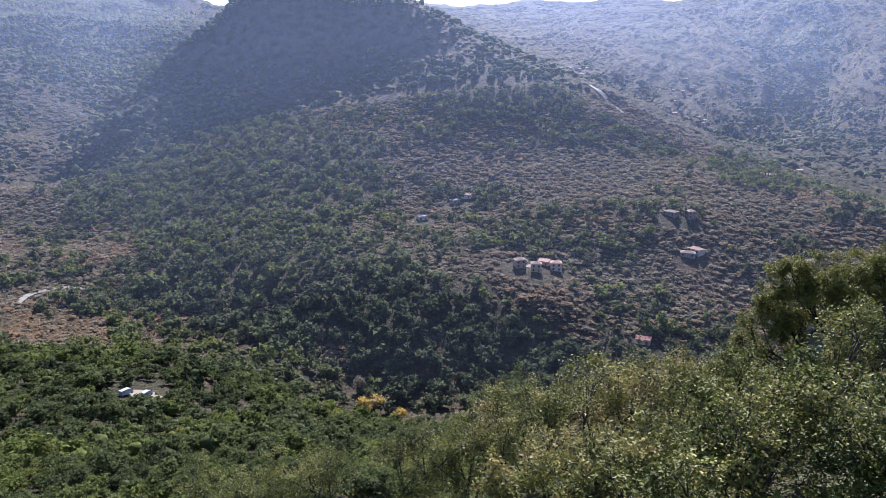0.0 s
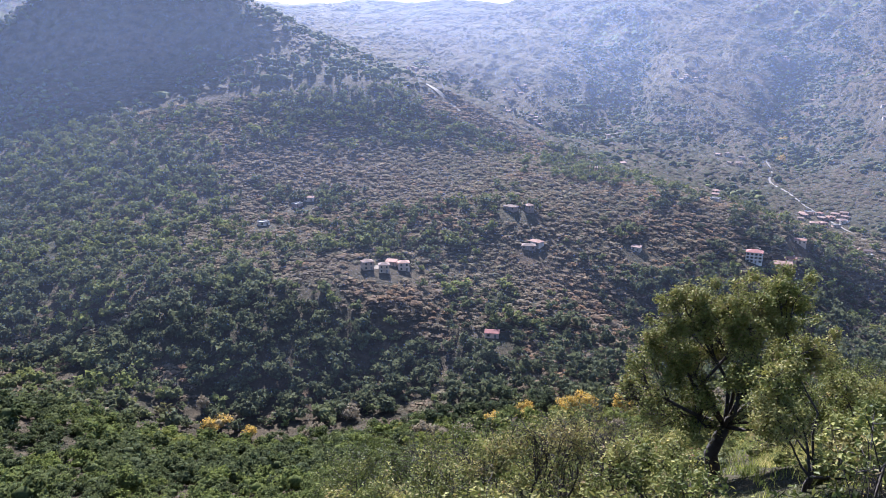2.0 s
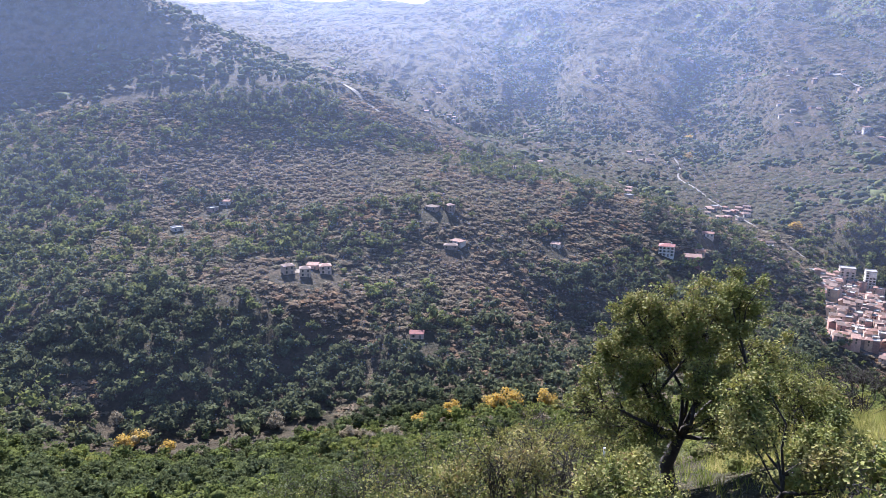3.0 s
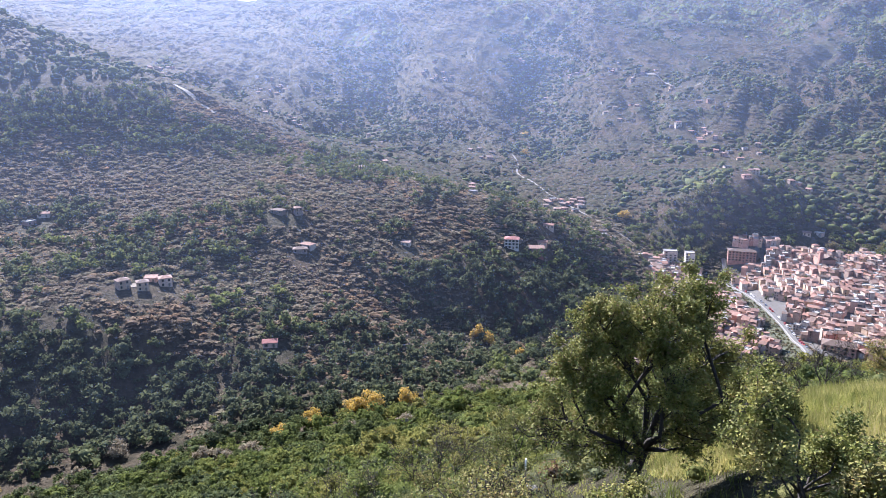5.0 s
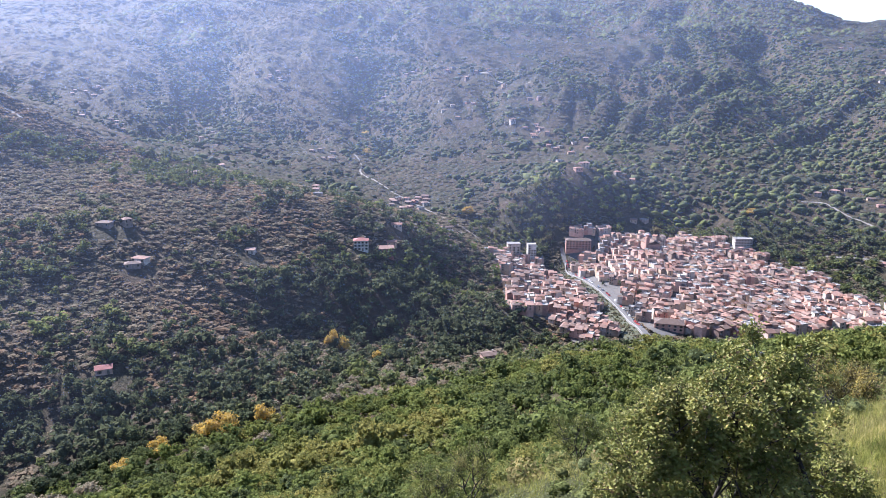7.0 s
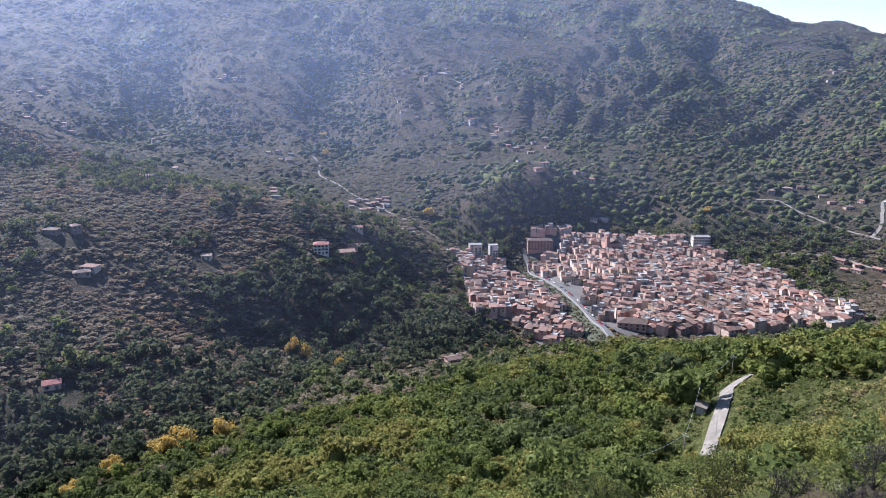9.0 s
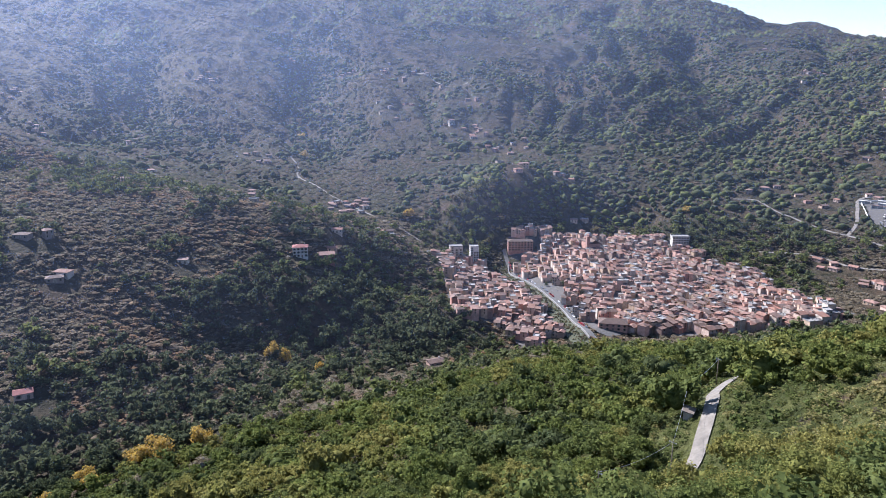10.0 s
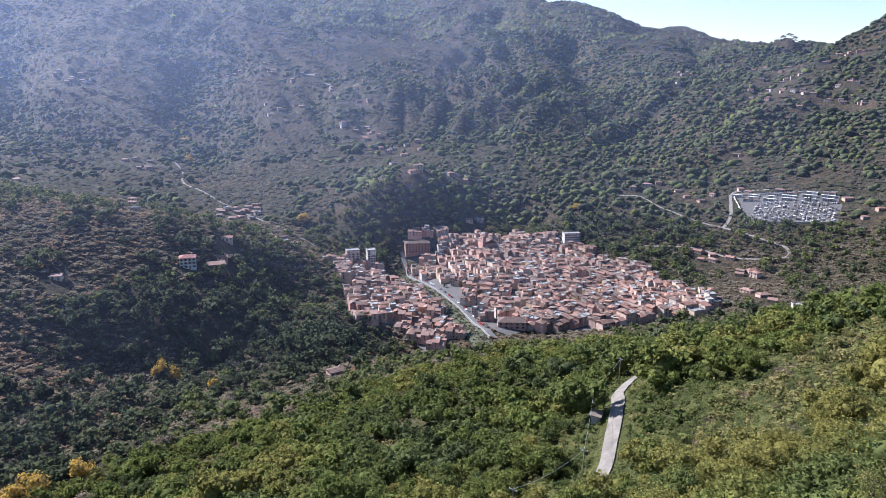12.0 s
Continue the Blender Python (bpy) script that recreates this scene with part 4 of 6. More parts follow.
# ---- houses ----
def roof_shape(w, d, rise, kind):
    """A tiled roof with eaves, a real thickness and a ridge; w along the ridge."""
    bm = bmesh.new()
    o, t = 0.45, 0.22
    x, y = w / 2 + o, d / 2 + o
    if kind == "flat":
        box(bm, -w / 2 - 0.15, w / 2 + 0.15, -d / 2 - 0.15, d / 2 + 0.15, 0.0, 0.25)
        for b in ((-x + 0.3, x - 0.3, -y + 0.3, -y + 0.55, 0.25, 0.95), (-x + 0.3, x - 0.3, y - 0.55, y - 0.3, 0.25, 0.95), (-x + 0.3, -x + 0.55, -y + 0.55, y - 0.55, 0.25, 0.95), (x - 0.55, x - 0.3, -y + 0.55, y - 0.55, 0.25, 0.95)):
            box(bm, *b)
        return bm
    inset = {"gable": 0.0, "hip": min(y, x * 0.8), "shed": 0.0}[kind]
    ridge_y = y if kind == "shed" else 0.0
    low = [(-x, -y, 0), (x, -y, 0), (x, y, rise if kind == "shed" else 0), (-x, y, rise if kind == "shed" else 0)]
    top = [(-x + inset, ridge_y, rise), (x - inset, ridge_y, rise)]
    if kind == "shed":
        v = [bm.verts.new((px, py, pz + dz)) for dz in (0, t) for px, py, pz in low]
        for q in ((3, 2, 1, 0), (4, 5, 6, 7), (0, 1, 5, 4), (1, 2, 6, 5), (2, 3, 7, 6), (3, 0, 4, 7)):
            bm.faces.new([v[k] for k in q])
        return bm
    a = [bm.verts.new(p) for p in low + top]
    b = [bm.verts.new((p[0], p[1], p[2] + t)) for p in low + top]
    for q in ((0, 1, 5, 4), (2, 3, 4, 5)):
        bm.faces.new([b[k] for k in q])
        bm.faces.new([a[k] for k in q[::-1]])
    for q in ((1, 2, 5), (3, 0, 4)):
        bm.faces.new([b[k] for k in q])
        bm.faces.new([a[k] for k in q[::-1]])
    for i in range(4):
        j = (i + 1) % 4
        bm.faces.new((a[i], a[j], b[j], b[i]))
    return bm


def window_shape(w=1.15, h=1.5):
    """A dark pane in a raised surround, with a sill."""
    bm = made_of((-w / 2 - 0.14, w / 2 + 0.14, -0.05, 0.02, -0.05, h + 0.14), (-w / 2 - 0.22, w / 2 + 0.22, -0.18, 0.02, -0.16, -0.05))
    box(bm, -w / 2, w / 2, -0.07, -0.04, 0, h, 1)
    return bm


def shutter_shape(w=1.15, h=1.5):
    """A pair of folded-back louvred shutters."""
    bm = bmesh.new()
    for s in (-1, 1):
        x = s * (w / 2 + 0.42)
        box(bm, x - 0.26, x + 0.26, -0.09, -0.052, 0.0, h)
        for k in range(5):
            box(bm, x - 0.2, x + 0.2, -0.105, -0.09, 0.12 + k * 0.27, 0.22 + k * 0.27)
    return bm


def door_shape(w=1.3, h=2.2):
    bm = made_of((-w / 2 - 0.14, -w / 2, -0.1, 0.02, -0.3, h), (w / 2, w / 2 + 0.14, -0.1, 0.02, -0.3, h), (-w / 2 - 0.14, w / 2 + 0.14, -0.1, 0.02, h, h + 0.16))
    box(bm, -w / 2, w / 2, -0.05, 0.02, -0.3, h, 1)
    return bm


def add_unit(root, w, d, storeys, roof, wall_mat, roof_mat, bays, side_bays, balconies, chimney, at=(0, 0, 0), turn=0, shared=None, doors=True, lit=9, detailed=False):
    """One house body with its roof, openings and balconies, under root; its walls reach into the slope."""
    shared = {} if shared is None else shared
    here = pose(*at, 0, 0, turn)

    def piece(kind, m, shape, material, inner=None):
        """One more door, window or balcony; inner: the name, shape and material of a piece that sits in it."""
        if kind in shared:
            twin = share(kind, shared[kind], here @ m, root)
            if inner and detailed:
                share(inner[0], shared[kind].children[0], Matrix(), twin)
            return
        shared[kind] = part(kind, shape(), material, root)
        shared[kind].matrix_basis = here @ m
        if inner and detailed:
            part(inner[0], inner[1](), inner[2], shared[kind])

    h, rise = storeys * 2.9 + 0.4, 0.19 * d
    bm = bmesh.new()
    box(bm, -w / 2, w / 2, -d / 2, d / 2, -5.0, h)
    if roof == "gable":
        for s in (-1, 1):
            p = [bm.verts.new(q) for q in ((s * (w / 2 - 0.01), -d / 2, h - 0.02), (s * (w / 2 - 0.01), d / 2, h - 0.02), (s * (w / 2 - 0.01), 0, h + rise * d / (d + 0.9)))]
            bm.faces.new(p if s > 0 else p[::-1])
    part("wall", bm, wall_mat, root).matrix_basis = here
    part("roof", roof_shape(w, d, rise * 1.05, roof), roof_mat, root).matrix_basis = here @ pose(0, 0, h)
    for floor in range(storeys):
        for k in range(0 if floor > lit else (bays if floor < 4 else 1)):
            x = (k + 0.5) * w / bays - w / 2
            if floor == 0 and not doors:
                continue
            if floor == 0 and k == bays // 2:
                piece("door", pose(x, -d / 2, 0.3), door_shape, [MAT_STONEWORK, MAT_TIMBER])
            else:
                piece("window", pose(x, -d / 2, floor * 2.9 + 1.2), window_shape, [MAT_FRAME, MAT_GLASS], ("shutters", shutter_shape, MAT_TIMBER))
        for k in range(side_bays if floor else 0):
            piece("window", pose(-w / 2, (k + 0.5) * d / side_bays - d / 2, floor * 2.9 + 1.2, 0, 0, -90), window_shape, [MAT_FRAME, MAT_GLASS], ("shutters", shutter_shape, MAT_TIMBER))

    def railing_shape():
        bm = made_of((-1.4, 1.4, -1.1, -1.02, 0.85, 0.95))
        for q in np.linspace(-1.35, 1.35, 8):
            box(bm, q - 0.025, q + 0.025, -1.08, -1.03, 0.002, 0.86, 0)
        return bm

    def slab_shape():
        return made_of((-1.4, 1.4, -1.1, 0.05, -0.18, 0.0))

    def balcony_shape():
        bm = railing_shape()
        box(bm, -1.4, 1.4, -1.1, 0.05, -0.18, 0.0)
        return bm

    for floor in range(1, min(balconies, storeys - 1) + 1):
        piece("balcony", pose(-w / 4 if floor % 2 else w / 5, -d / 2, floor * 2.9 + 0.25), slab_shape if detailed else balcony_shape, MAT_CONCRETE, ("railing", railing_shape, MAT_METAL))
    if chimney:
        piece("chimney", pose(w * 0.28, d * 0.12, h + rise * 0.9), lambda: made_of((-0.4, 0.4, -0.35, 0.35, -1.5, 1.1), (-0.5, 0.5, -0.45, 0.45, 1.1, 1.25)), MAT_STONEWORK)


def make_house(w, d, storeys, roof, wall_mat, roof_mat, bays, side_bays=1, balconies=0, chimney=True, label=""):
    root = new("house")
    add_unit(root, w, d, storeys, roof, wall_mat, roof_mat, bays, side_bays, balconies, chimney, detailed=side_bays > 0)
    return tagged(root, label, "house")


def make_terrace(seed):
    """A small block of narrow town houses, two rows back to back, with stepped roofs."""
    rng = np.random.default_rng(100 + seed)
    root, shared = new("terraced_house"), {}
    for face in (0, 180):
        x = -9.0 + rng.uniform(-0.6, 0.6)
        while x < 6.0:
            w, d = rng.uniform(5.2, 7.6), rng.uniform(7.0, 9.5)
            storeys = int(rng.choice((2, 2, 2, 3, 3, 3, 4)))
            roof = str(rng.choice(("gable", "gable", "shed", "hip", "gable", "flat")))
            turn = 90 if roof == "gable" and rng.uniform() < 0.3 else 0
            a, b = (d, w) if turn else (w, d)
            s = -1 if face == 0 else 1
            add_unit(root, a, b, storeys, roof, MAT_STUCCO, MAT_CONCRETE if roof == "flat" else MAT_ROOF, 1 if turn or face or rng.uniform() < 0.8 else 2, 0, int(rng.uniform() < 0.25) if not face else 0, rng.uniform() < 0.2,
                     (x + w / 2, s * (d / 2 + rng.uniform(0.03, 0.9)), rng.uniform(-0.4, 1.2)), turn + face, shared, rng.uniform() < 0.3 and not face, 0 if face or rng.uniform() < 0.45 else 9)
            x += w + 0.04
    return tagged(root, "block of weathered stucco town houses with stepped terracotta roofs", "terraced house")


def house_kind(k):
    """Kinds 0 to 11: terraces of the town; from 12 on: small houses of the slopes."""
    if k < 12:
        return make_terrace(k)
    w, d, storeys, roof, bays = ((9, 6, 1, "gable", 2), (10, 7, 1, "gable", 3), (8, 7, 2, "hip", 2), (11, 7, 1, "hip", 3), (8, 5, 1, "shed", 2), (9, 7, 1, "flat", 2))[k - 12]
    look_of = "terracotta tile roof" if roof != "flat" else "flat parapet roof"
    return make_house(w, d, storeys, roof, MAT_STUCCO, MAT_ROOF if roof != "flat" else MAT_CONCRETE, bays, 0, 0, roof == "gable",
                      f"small {('single', 'two')[storeys - 1]}-storey stucco country house with {look_of}")


FIRST = {}


def put_house(k, x, y, turn, group, stretch=1.0, tall=1.0):
    z = ground_at(x, y) + (0.3 if k < 12 else -0.7)
    if k not in FIRST:
        FIRST[k] = house_kind(k)
        FIRST[k].matrix_basis = pose(x, y, z, 0, 0, turn)
        ob = FIRST[k]
    else:
        ob = copy_thing(FIRST[k], pose(x, y, z, 0, 0, turn) @ Matrix.Diagonal((stretch, stretch, tall, 1)))
    return tagged(ob, group=group)


def fill_town(corners, group, turn, along, across, rng, holes=()):
    """Rows of houses on crooked streets inside a quarter's outline."""
    c, s = math.cos(radians(turn)), math.sin(radians(turn))
    cx, cy = np.mean([p[0] for p in corners]), np.mean([p[1] for p in corners])
    row = 0
    for v in np.arange(-320, 320, across):
        row += 1
        u = -320 + (row % 2) * along * 0.4
        while u < 320:
            u += along * rng.uniform(0.86, 1.22)
            bend = 16 * (wave(np.array([u / 90]), np.array([v / 90]), 5)[0] - 0.5)
            x, y = cx + u * c - (v + bend) * s + rng.uniform(-1, 1), cy + u * s + (v + bend) * c + rng.uniform(-1, 1)
            px, py = np.array([x]), np.array([y])
            if not inside(px, py, corners)[0] or off_line(px, py, STREAM_BED)[0] < 14.5 or rng.uniform() < 0.03:
                continue
            if off_line(px, py, ROADS["quay_road"][0])[0] < 8.5 or any(math.hypot(x - hx, y - hy) < r for hx, hy, r in holes):
                continue
            lean = 70 * (wave(px / 70, py / 70, 8)[0] - 0.5) + rng.uniform(-7, 7)
            flip = 180 if rng.uniform() < 0.25 else 0
            put_house(int(rng.integers(0, 12)), x, y, turn + lean + flip, group, rng.uniform(0.72, 0.86), rng.uniform(0.74, 0.92))


town_rng = np.random.default_rng(11)
LANDMARKS = [(714, 513, 19), (666, 547, 11), (650, 562, 13), (757, 440, 13), (835, 363, 14), (720, 296, 11), (540, 297, 15), (640, 205, 14), (798, 455, 16)]
fill_town(OLD_TOWN, "houses of the old town", -42, 17.0, 17.0, town_rng, LANDMARKS)
fill_town(WEST_BANK, "houses on the west bank", -48, 17.0, 18.0, town_rng, LANDMARKS)

# larger buildings of the town
long_block = make_house(30, 11, 4, "hip", MAT_STUCCO, MAT_ROOF, 8, 2, 3, True, "long pink four-storey apartment house above the river")
long_block.matrix_basis = pose(714, 513, ground_at(714, 513) + 0.3, 0, 0, -48)
white_tower = make_house(10, 10, 6, "flat", MAT_PALE, MAT_CONCRETE, 3, 2, 5, False, "white six-storey block with stacked balconies")
white_tower.matrix_basis = pose(666, 547, ground_at(666, 547) + 0.3, 0, 0, -40)
ochre_block = make_house(15, 11, 5, "flat", MAT_STUCCO, MAT_CONCRETE, 3, 2, 2, False, "ochre five-storey block with a flat roof")
ochre_block.matrix_basis = pose(650, 562, ground_at(650, 562) + 0.3, 0, 0, -40)
white_hall = make_house(20, 11, 3, "flat", MAT_PALE, MAT_CONCRETE, 6, 2, 0, False, "large cream public building at the upper edge of town")
white_hall.matrix_basis = pose(835, 363, ground_at(835, 363) + 0.3, 0, 0, -50)
market_hall = make_house(24, 14, 2, "hip", MAT_STUCCO, MAT_ROOF, 5, 2, 0, False, "broad hall with a terracotta roof by the bridge")
market_hall.matrix_basis = pose(540, 297, ground_at(540, 297) + 0.3, 0, 0, -60)


def make_church():
    root = new("church")
    part("nave", made_of((-7, 7, -11, 11, -5, 11)), MAT_STUCCO, root)
    part("roof", roof_shape(22, 14, 4.2, "gable"), MAT_ROOF, root).matrix_basis = pose(0, 0, 11, 0, 0, 90)
    bm = bmesh.new()
    tube(bm, [((0, 0, 0), 4.6), ((0, 0, 3.2), 4.6)], 12)
    part("drum", bm, MAT_STUCCO, root).matrix_basis = pose(0, 8, 13)
    bm = bmesh.new()
    tube(bm, [((0, 0, 4.8 * math.sin(a)), max(4.8 * math.cos(a), 0.3)) for a in np.linspace(0, 1.5, 8)], 16)
    part("dome", bm, MAT_CONCRETE, root, "grey ribbed dome").matrix_basis = pose(0, 8, 16.2)
    part("bell_tower", made_of((-2, 2, -2, 2, -5, 19), (-2.3, 2.3, -2.3, 2.3, 19, 19.5), (-1.5, -0.9, -1.5, -0.9, 19.5, 22), (0.9, 1.5, -1.5, -0.9, 19.5, 22), (-1.5, -0.9, 0.9, 1.5, 19.5, 22), (0.9, 1.5, 0.9, 1.5, 19.5, 22), (-1.8, 1.8, -1.8, 1.8, 22, 22.6)), MAT_STUCCO, root).matrix_basis = pose(-8, -8, 0)
    root.matrix_basis = pose(757, 440, ground_at(757, 440), 0, 0, -35)
    tagged(root, "pinkish town church with a grey dome and bell tower", "church")


make_church()


# ---- houses scattered over the slopes ----
def slope_house(spots, group, seed):
    rng = np.random.default_rng(seed)
    for x, y in spots:
        face = math.degrees(math.atan2(y - 20, x - 5)) - 90
        put_house(int(rng.integers(12, 18)), x, y, face + rng.uniform(-40, 40), group, rng.uniform(0.85, 1.1))


red_farm = make_house(9, 7, 1, "gable", MAT_STUCCO, MAT_RED, 2, 1, 0, False, "small farmhouse with a bright red roof in scrub")
red_farm.matrix_basis = pose(130, 435, ground_at(130, 435) - 0.8, 0, 0, -20)
villa = make_house(13, 10, 3, "hip", MAT_PALE, MAT_RED, 4, 2, 2, True, "pale three-storey villa on the ridge above woods")
villa.matrix_basis = pose(389, 524, ground_at(389, 524) - 1.4, 0, 0, -40)
red_villa = make_house(14, 10, 2, "gable", MAT_RED, MAT_ROOF, 4, 2, 1, True, "dark red villa with terracotta roof on the ridge")
red_villa.matrix_basis = pose(408, 512, ground_at(408, 512) + 0.3, 0, 0, -35)
for house_group, (house_seed, house_spots) in HOUSE_SPOTS.items():
    slope_house(house_spots, house_group, house_seed)


# ---- cemetery ----
def build_cemetery():
    rng = np.random.default_rng(23)
    wall_along("cemetery_wall", [(1032, 212), (986, 195), (938, 177)], 2.2, 0.5, MAT_PALE, "whitewashed cemetery wall beside the road")
    wall_along("cemetery_terrace_wall", [(938, 177), (942, 130), (947, 80)], 3.0, 0.8, MAT_STONEWORK, "stone terrace wall below the cemetery")
    wall_along("cemetery_back_wall", [(1030, 82), (1032, 150), (1032, 212)], 2.6, 0.5, MAT_PALE, "white back wall of the cemetery")
    first = None
    for k, x in enumerate((1026, 1018, 1009)):
        for y0, y1 in [(y + rng.uniform(0, 3), y + rng.uniform(12, 19)) for y in range(88, 200 if k == 0 else 188, 22)]:
            w = y1 - y0
            root = new("columbarium")
            part("body", made_of((-w / 2, w / 2, -1.6, 1.6, -4, 3.4)), MAT_PALE, root)
            part("roof", made_of((-w / 2 - 0.3, w / 2 + 0.3, -2.0, 2.0, 3.4, 3.7)), MAT_ROOF if rng.uniform() < 0.4 else MAT_PALE, root)
            slab = None
            for i in range(int(w / 6.4)):
                for j in range(2):
                    m = pose(-w / 2 + 3.2 + i * 6.4, -1.6, 0.2 + j * 1.65)
                    if slab is None:
                        slab = part("niche", made_of((-2.7, 2.7, -0.08, 0.02, 0, 1.4)), MAT_CONCRETE, root)
                        slab.matrix_basis = m
                    else:
                        share("niche", slab, m, root)
            root.matrix_basis = pose(x, (y0 + y1) / 2, ground_at(x, (y0 + y1) / 2), 0, 0, -90)
            tagged(root, "long white burial block with rows of niches", "burial block", "burial blocks in the cemetery")
    for x in np.arange(950, 1002, 4.6):
        for y in np.arange(86, 178, 5.2):
            px, py = x + rng.uniform(-1.1, 1.1), y + rng.uniform(-1.4, 1.4)
            if rng.uniform() < 0.30:
                continue
            m = pose(px, py, ground_at(px, py), 0, 0, -90 + rng.uniform(-14, 14))
            if first is None:
                first = new("tomb")
                part("body", made_of((-1.1, 1.1, -1.3, 1.3, -2, 2.3)), MAT_TOMB, first)
                part("roof", roof_shape(2.4, 2.2, 0.7, "gable"), MAT_TOMB, first).matrix_basis = pose(0, 0, 2.3, 0, 0, 90)
                part("door", made_of((-0.45, 0.45, -1.36, -1.29, 0, 1.8)), MAT_TIMBER, first)
                tagged(first, "small white marble tomb with a gabled top", "tomb", "tombs in the cemetery")
                first.matrix_basis = m
            else:
                copy_thing(first, m @ Matrix.Diagonal((*rng.uniform(0.5, 1.3, 2), rng.uniform(0.3, 1.2), 1)))


build_cemetery()


# ---- trees and shrubs of the spur ----
def bark_material():
    m, n, p = node_material("bark")
    where = place_of(n)
    c = ramp(n, noise_of(n, where, 9.0, 6.0, 0.7), [(0.3, (0.014, 0.011, 0.009)), (0.7, (0.050, 0.041, 0.033))])
    n.links.new(c.outputs[0], p.inputs["Base Color"])
    p.inputs["Roughness"].default_value = 0.95
    bumped(n, p, noise_of(n, where, 18.0, 5.0), 0.8, 0.03)
    return m


LEAF_HUES = [(0.0, (0.045, 0.060, 0.016)), (0.3, (0.110, 0.130, 0.030)), (0.55, (0.215, 0.215, 0.056)), (0.72, (0.29, 0.26, 0.095)), (0.86, (0.19, 0.13, 0.06)), (1.0, (0.30, 0.24, 0.06))]
MAT_LEAF = foliage_material("oak_leaves", LEAF_HUES, 0.22, 0.09, 2.0)
MAT_LEAF.node_tree.nodes["Principled BSDF"].inputs["Roughness"].default_value = 0.55
MAT_BARK = bark_material()


def leaf_cloud(name, spots, length, rng, tint, scatter, parent, label, flat=0.5):
    """Folded leaves round the twig ends: two triangles each."""
    k = len(spots)
    at = spots + rng.normal(scale=scatter, size=(k, 3))
    n = rng.normal(size=(k, 3))
    n[:, 2] = np.abs(n[:, 2]) + flat
    n /= np.linalg.norm(n, axis=1)[:, None]
    a = np.cross(n, rng.normal(size=(k, 3)))
    a /= np.linalg.norm(a, axis=1)[:, None]
    b = np.cross(n, a)
    s = (length * rng.uniform(0.6, 1.25, k))[:, None]
    verts = np.stack([at - a * s * 0.5, at + b * s * 0.3 + n * s * 0.1, at + a * s * 0.5, at - b * s * 0.3 + n * s * 0.1], 1).reshape(-1, 3)
    base = np.arange(k)[:, None] * 4
    faces = np.concatenate([base + (0, 1, 2), base + (0, 2, 3)])
    ob = mesh_object(name, verts, faces, MAT_LEAF, False, np.repeat(np.clip(tint, 0, 1), 4))
    ob.parent = parent
    return tagged(ob, label) if label else ob


def grow(name, label, base, lobes, seed, leaves, size=0.11, hue=0.45, dry=0.1, thick=0.1, fork=0.2, stems=1, sprays=16, category="shrub"):
    """A tree or shrub. lobes: rows of x, y, z, radius, share of the leaves, in metres from the foot.
    Limbs run from the stems into each lobe and fork into sprays of twigs; single leaves sit round the sprays' ends."""
    rng = np.random.default_rng(seed)
    root = new(name)
    bm = bmesh.new()
    top = max(z + r for _, _, z, r, _ in lobes)
    forks = []
    for k in range(stems):
        a = 2 * math.pi * k / stems + rng.uniform(0, 1)
        out = 0.0 if stems == 1 else 0.12 * top
        f = Vector((math.cos(a) * out + rng.normal() * 0.06, math.sin(a) * out + rng.normal() * 0.06, fork * top * rng.uniform(0.85, 1.15)))
        mid = f * 0.5 + Vector((rng.normal(), rng.normal(), 0)) * 0.06 * top * 0.3
        tube(bm, [(Vector((f.x * 0.25, f.y * 0.25, -0.4)), thick * 1.35), (mid, thick), (f, thick * 0.85)], 8 if thick > 0.15 else 5)
        forks.append(f)
    ends, shares, hearts = [], [], []
    for x, y, z, r, weight in lobes:
        heart = Vector((x, y, z - r * 0.25))
        f = min(forks, key=lambda q: (q - heart).length)
        bow = f.lerp(heart, 0.5) + Vector((rng.normal(), rng.normal(), rng.normal() * 0.5)) * 0.16 * (heart - f).length
        thin = thick * (0.36 if stems == 1 else 0.7)
        tube(bm, [(f, thin), (f.lerp(bow, 0.5) + Vector(rng.normal(size=3)) * 0.05, thin * 0.85), (bow, thin * 0.7), (heart, thin * 0.42)], 5)
        for k in range(sprays):
            d = Vector(rng.normal(size=3)).normalized()
            tip = Vector((x, y, z)) + d * r * rng.uniform(0.55, 1.08)
            start = bow.lerp(heart, rng.uniform(0.2, 1.0))
            knee = start.lerp(tip, 0.5) + Vector(rng.normal(size=3)) * 0.14 * r
            tube(bm, [(start, thin * 0.3), (knee, thin * 0.2), (tip, 0.006)], 3)
            for j in range(4):
                twig = knee.lerp(tip, rng.uniform(0.2, 1.0))
                end = twig + (Vector(rng.normal(size=3)) + d * 0.8).normalized() * r * rng.uniform(0.2, 0.42)
                tube(bm, [(twig, 0.012), (end, 0.004)], 3)
                for u in (0.55, 1.0):
                    ends.append(twig.lerp(end, u)[:])
                    shares.append(weight * rng.uniform(0.15, 1.0) ** 3.2)
    part("trunk", bm, MAT_BARK, root)
    if leaves:
        ends, shares = np.array(ends), np.array(shares)
        pick = rng.choice(len(ends), leaves, p=shares / shares.sum())
        patch = waves(ends[:, 0] + 50, ends[:, 1] + ends[:, 2] * 1.7, 1.1, seed % 50, 2)
        tint = hue + (0.45 if stems == 1 else 0.7) * (patch[pick] - 0.5) + rng.normal(0, 0.07, leaves) + np.where(rng.uniform(size=leaves) < dry, 0.33, 0)
        leaf_cloud("crown", ends[pick], size, rng, tint, 0.12, root, "")
    root.matrix_basis = pose(base[0], base[1], ground_at(*base) - 0.05)
    return tagged(root, label, category)


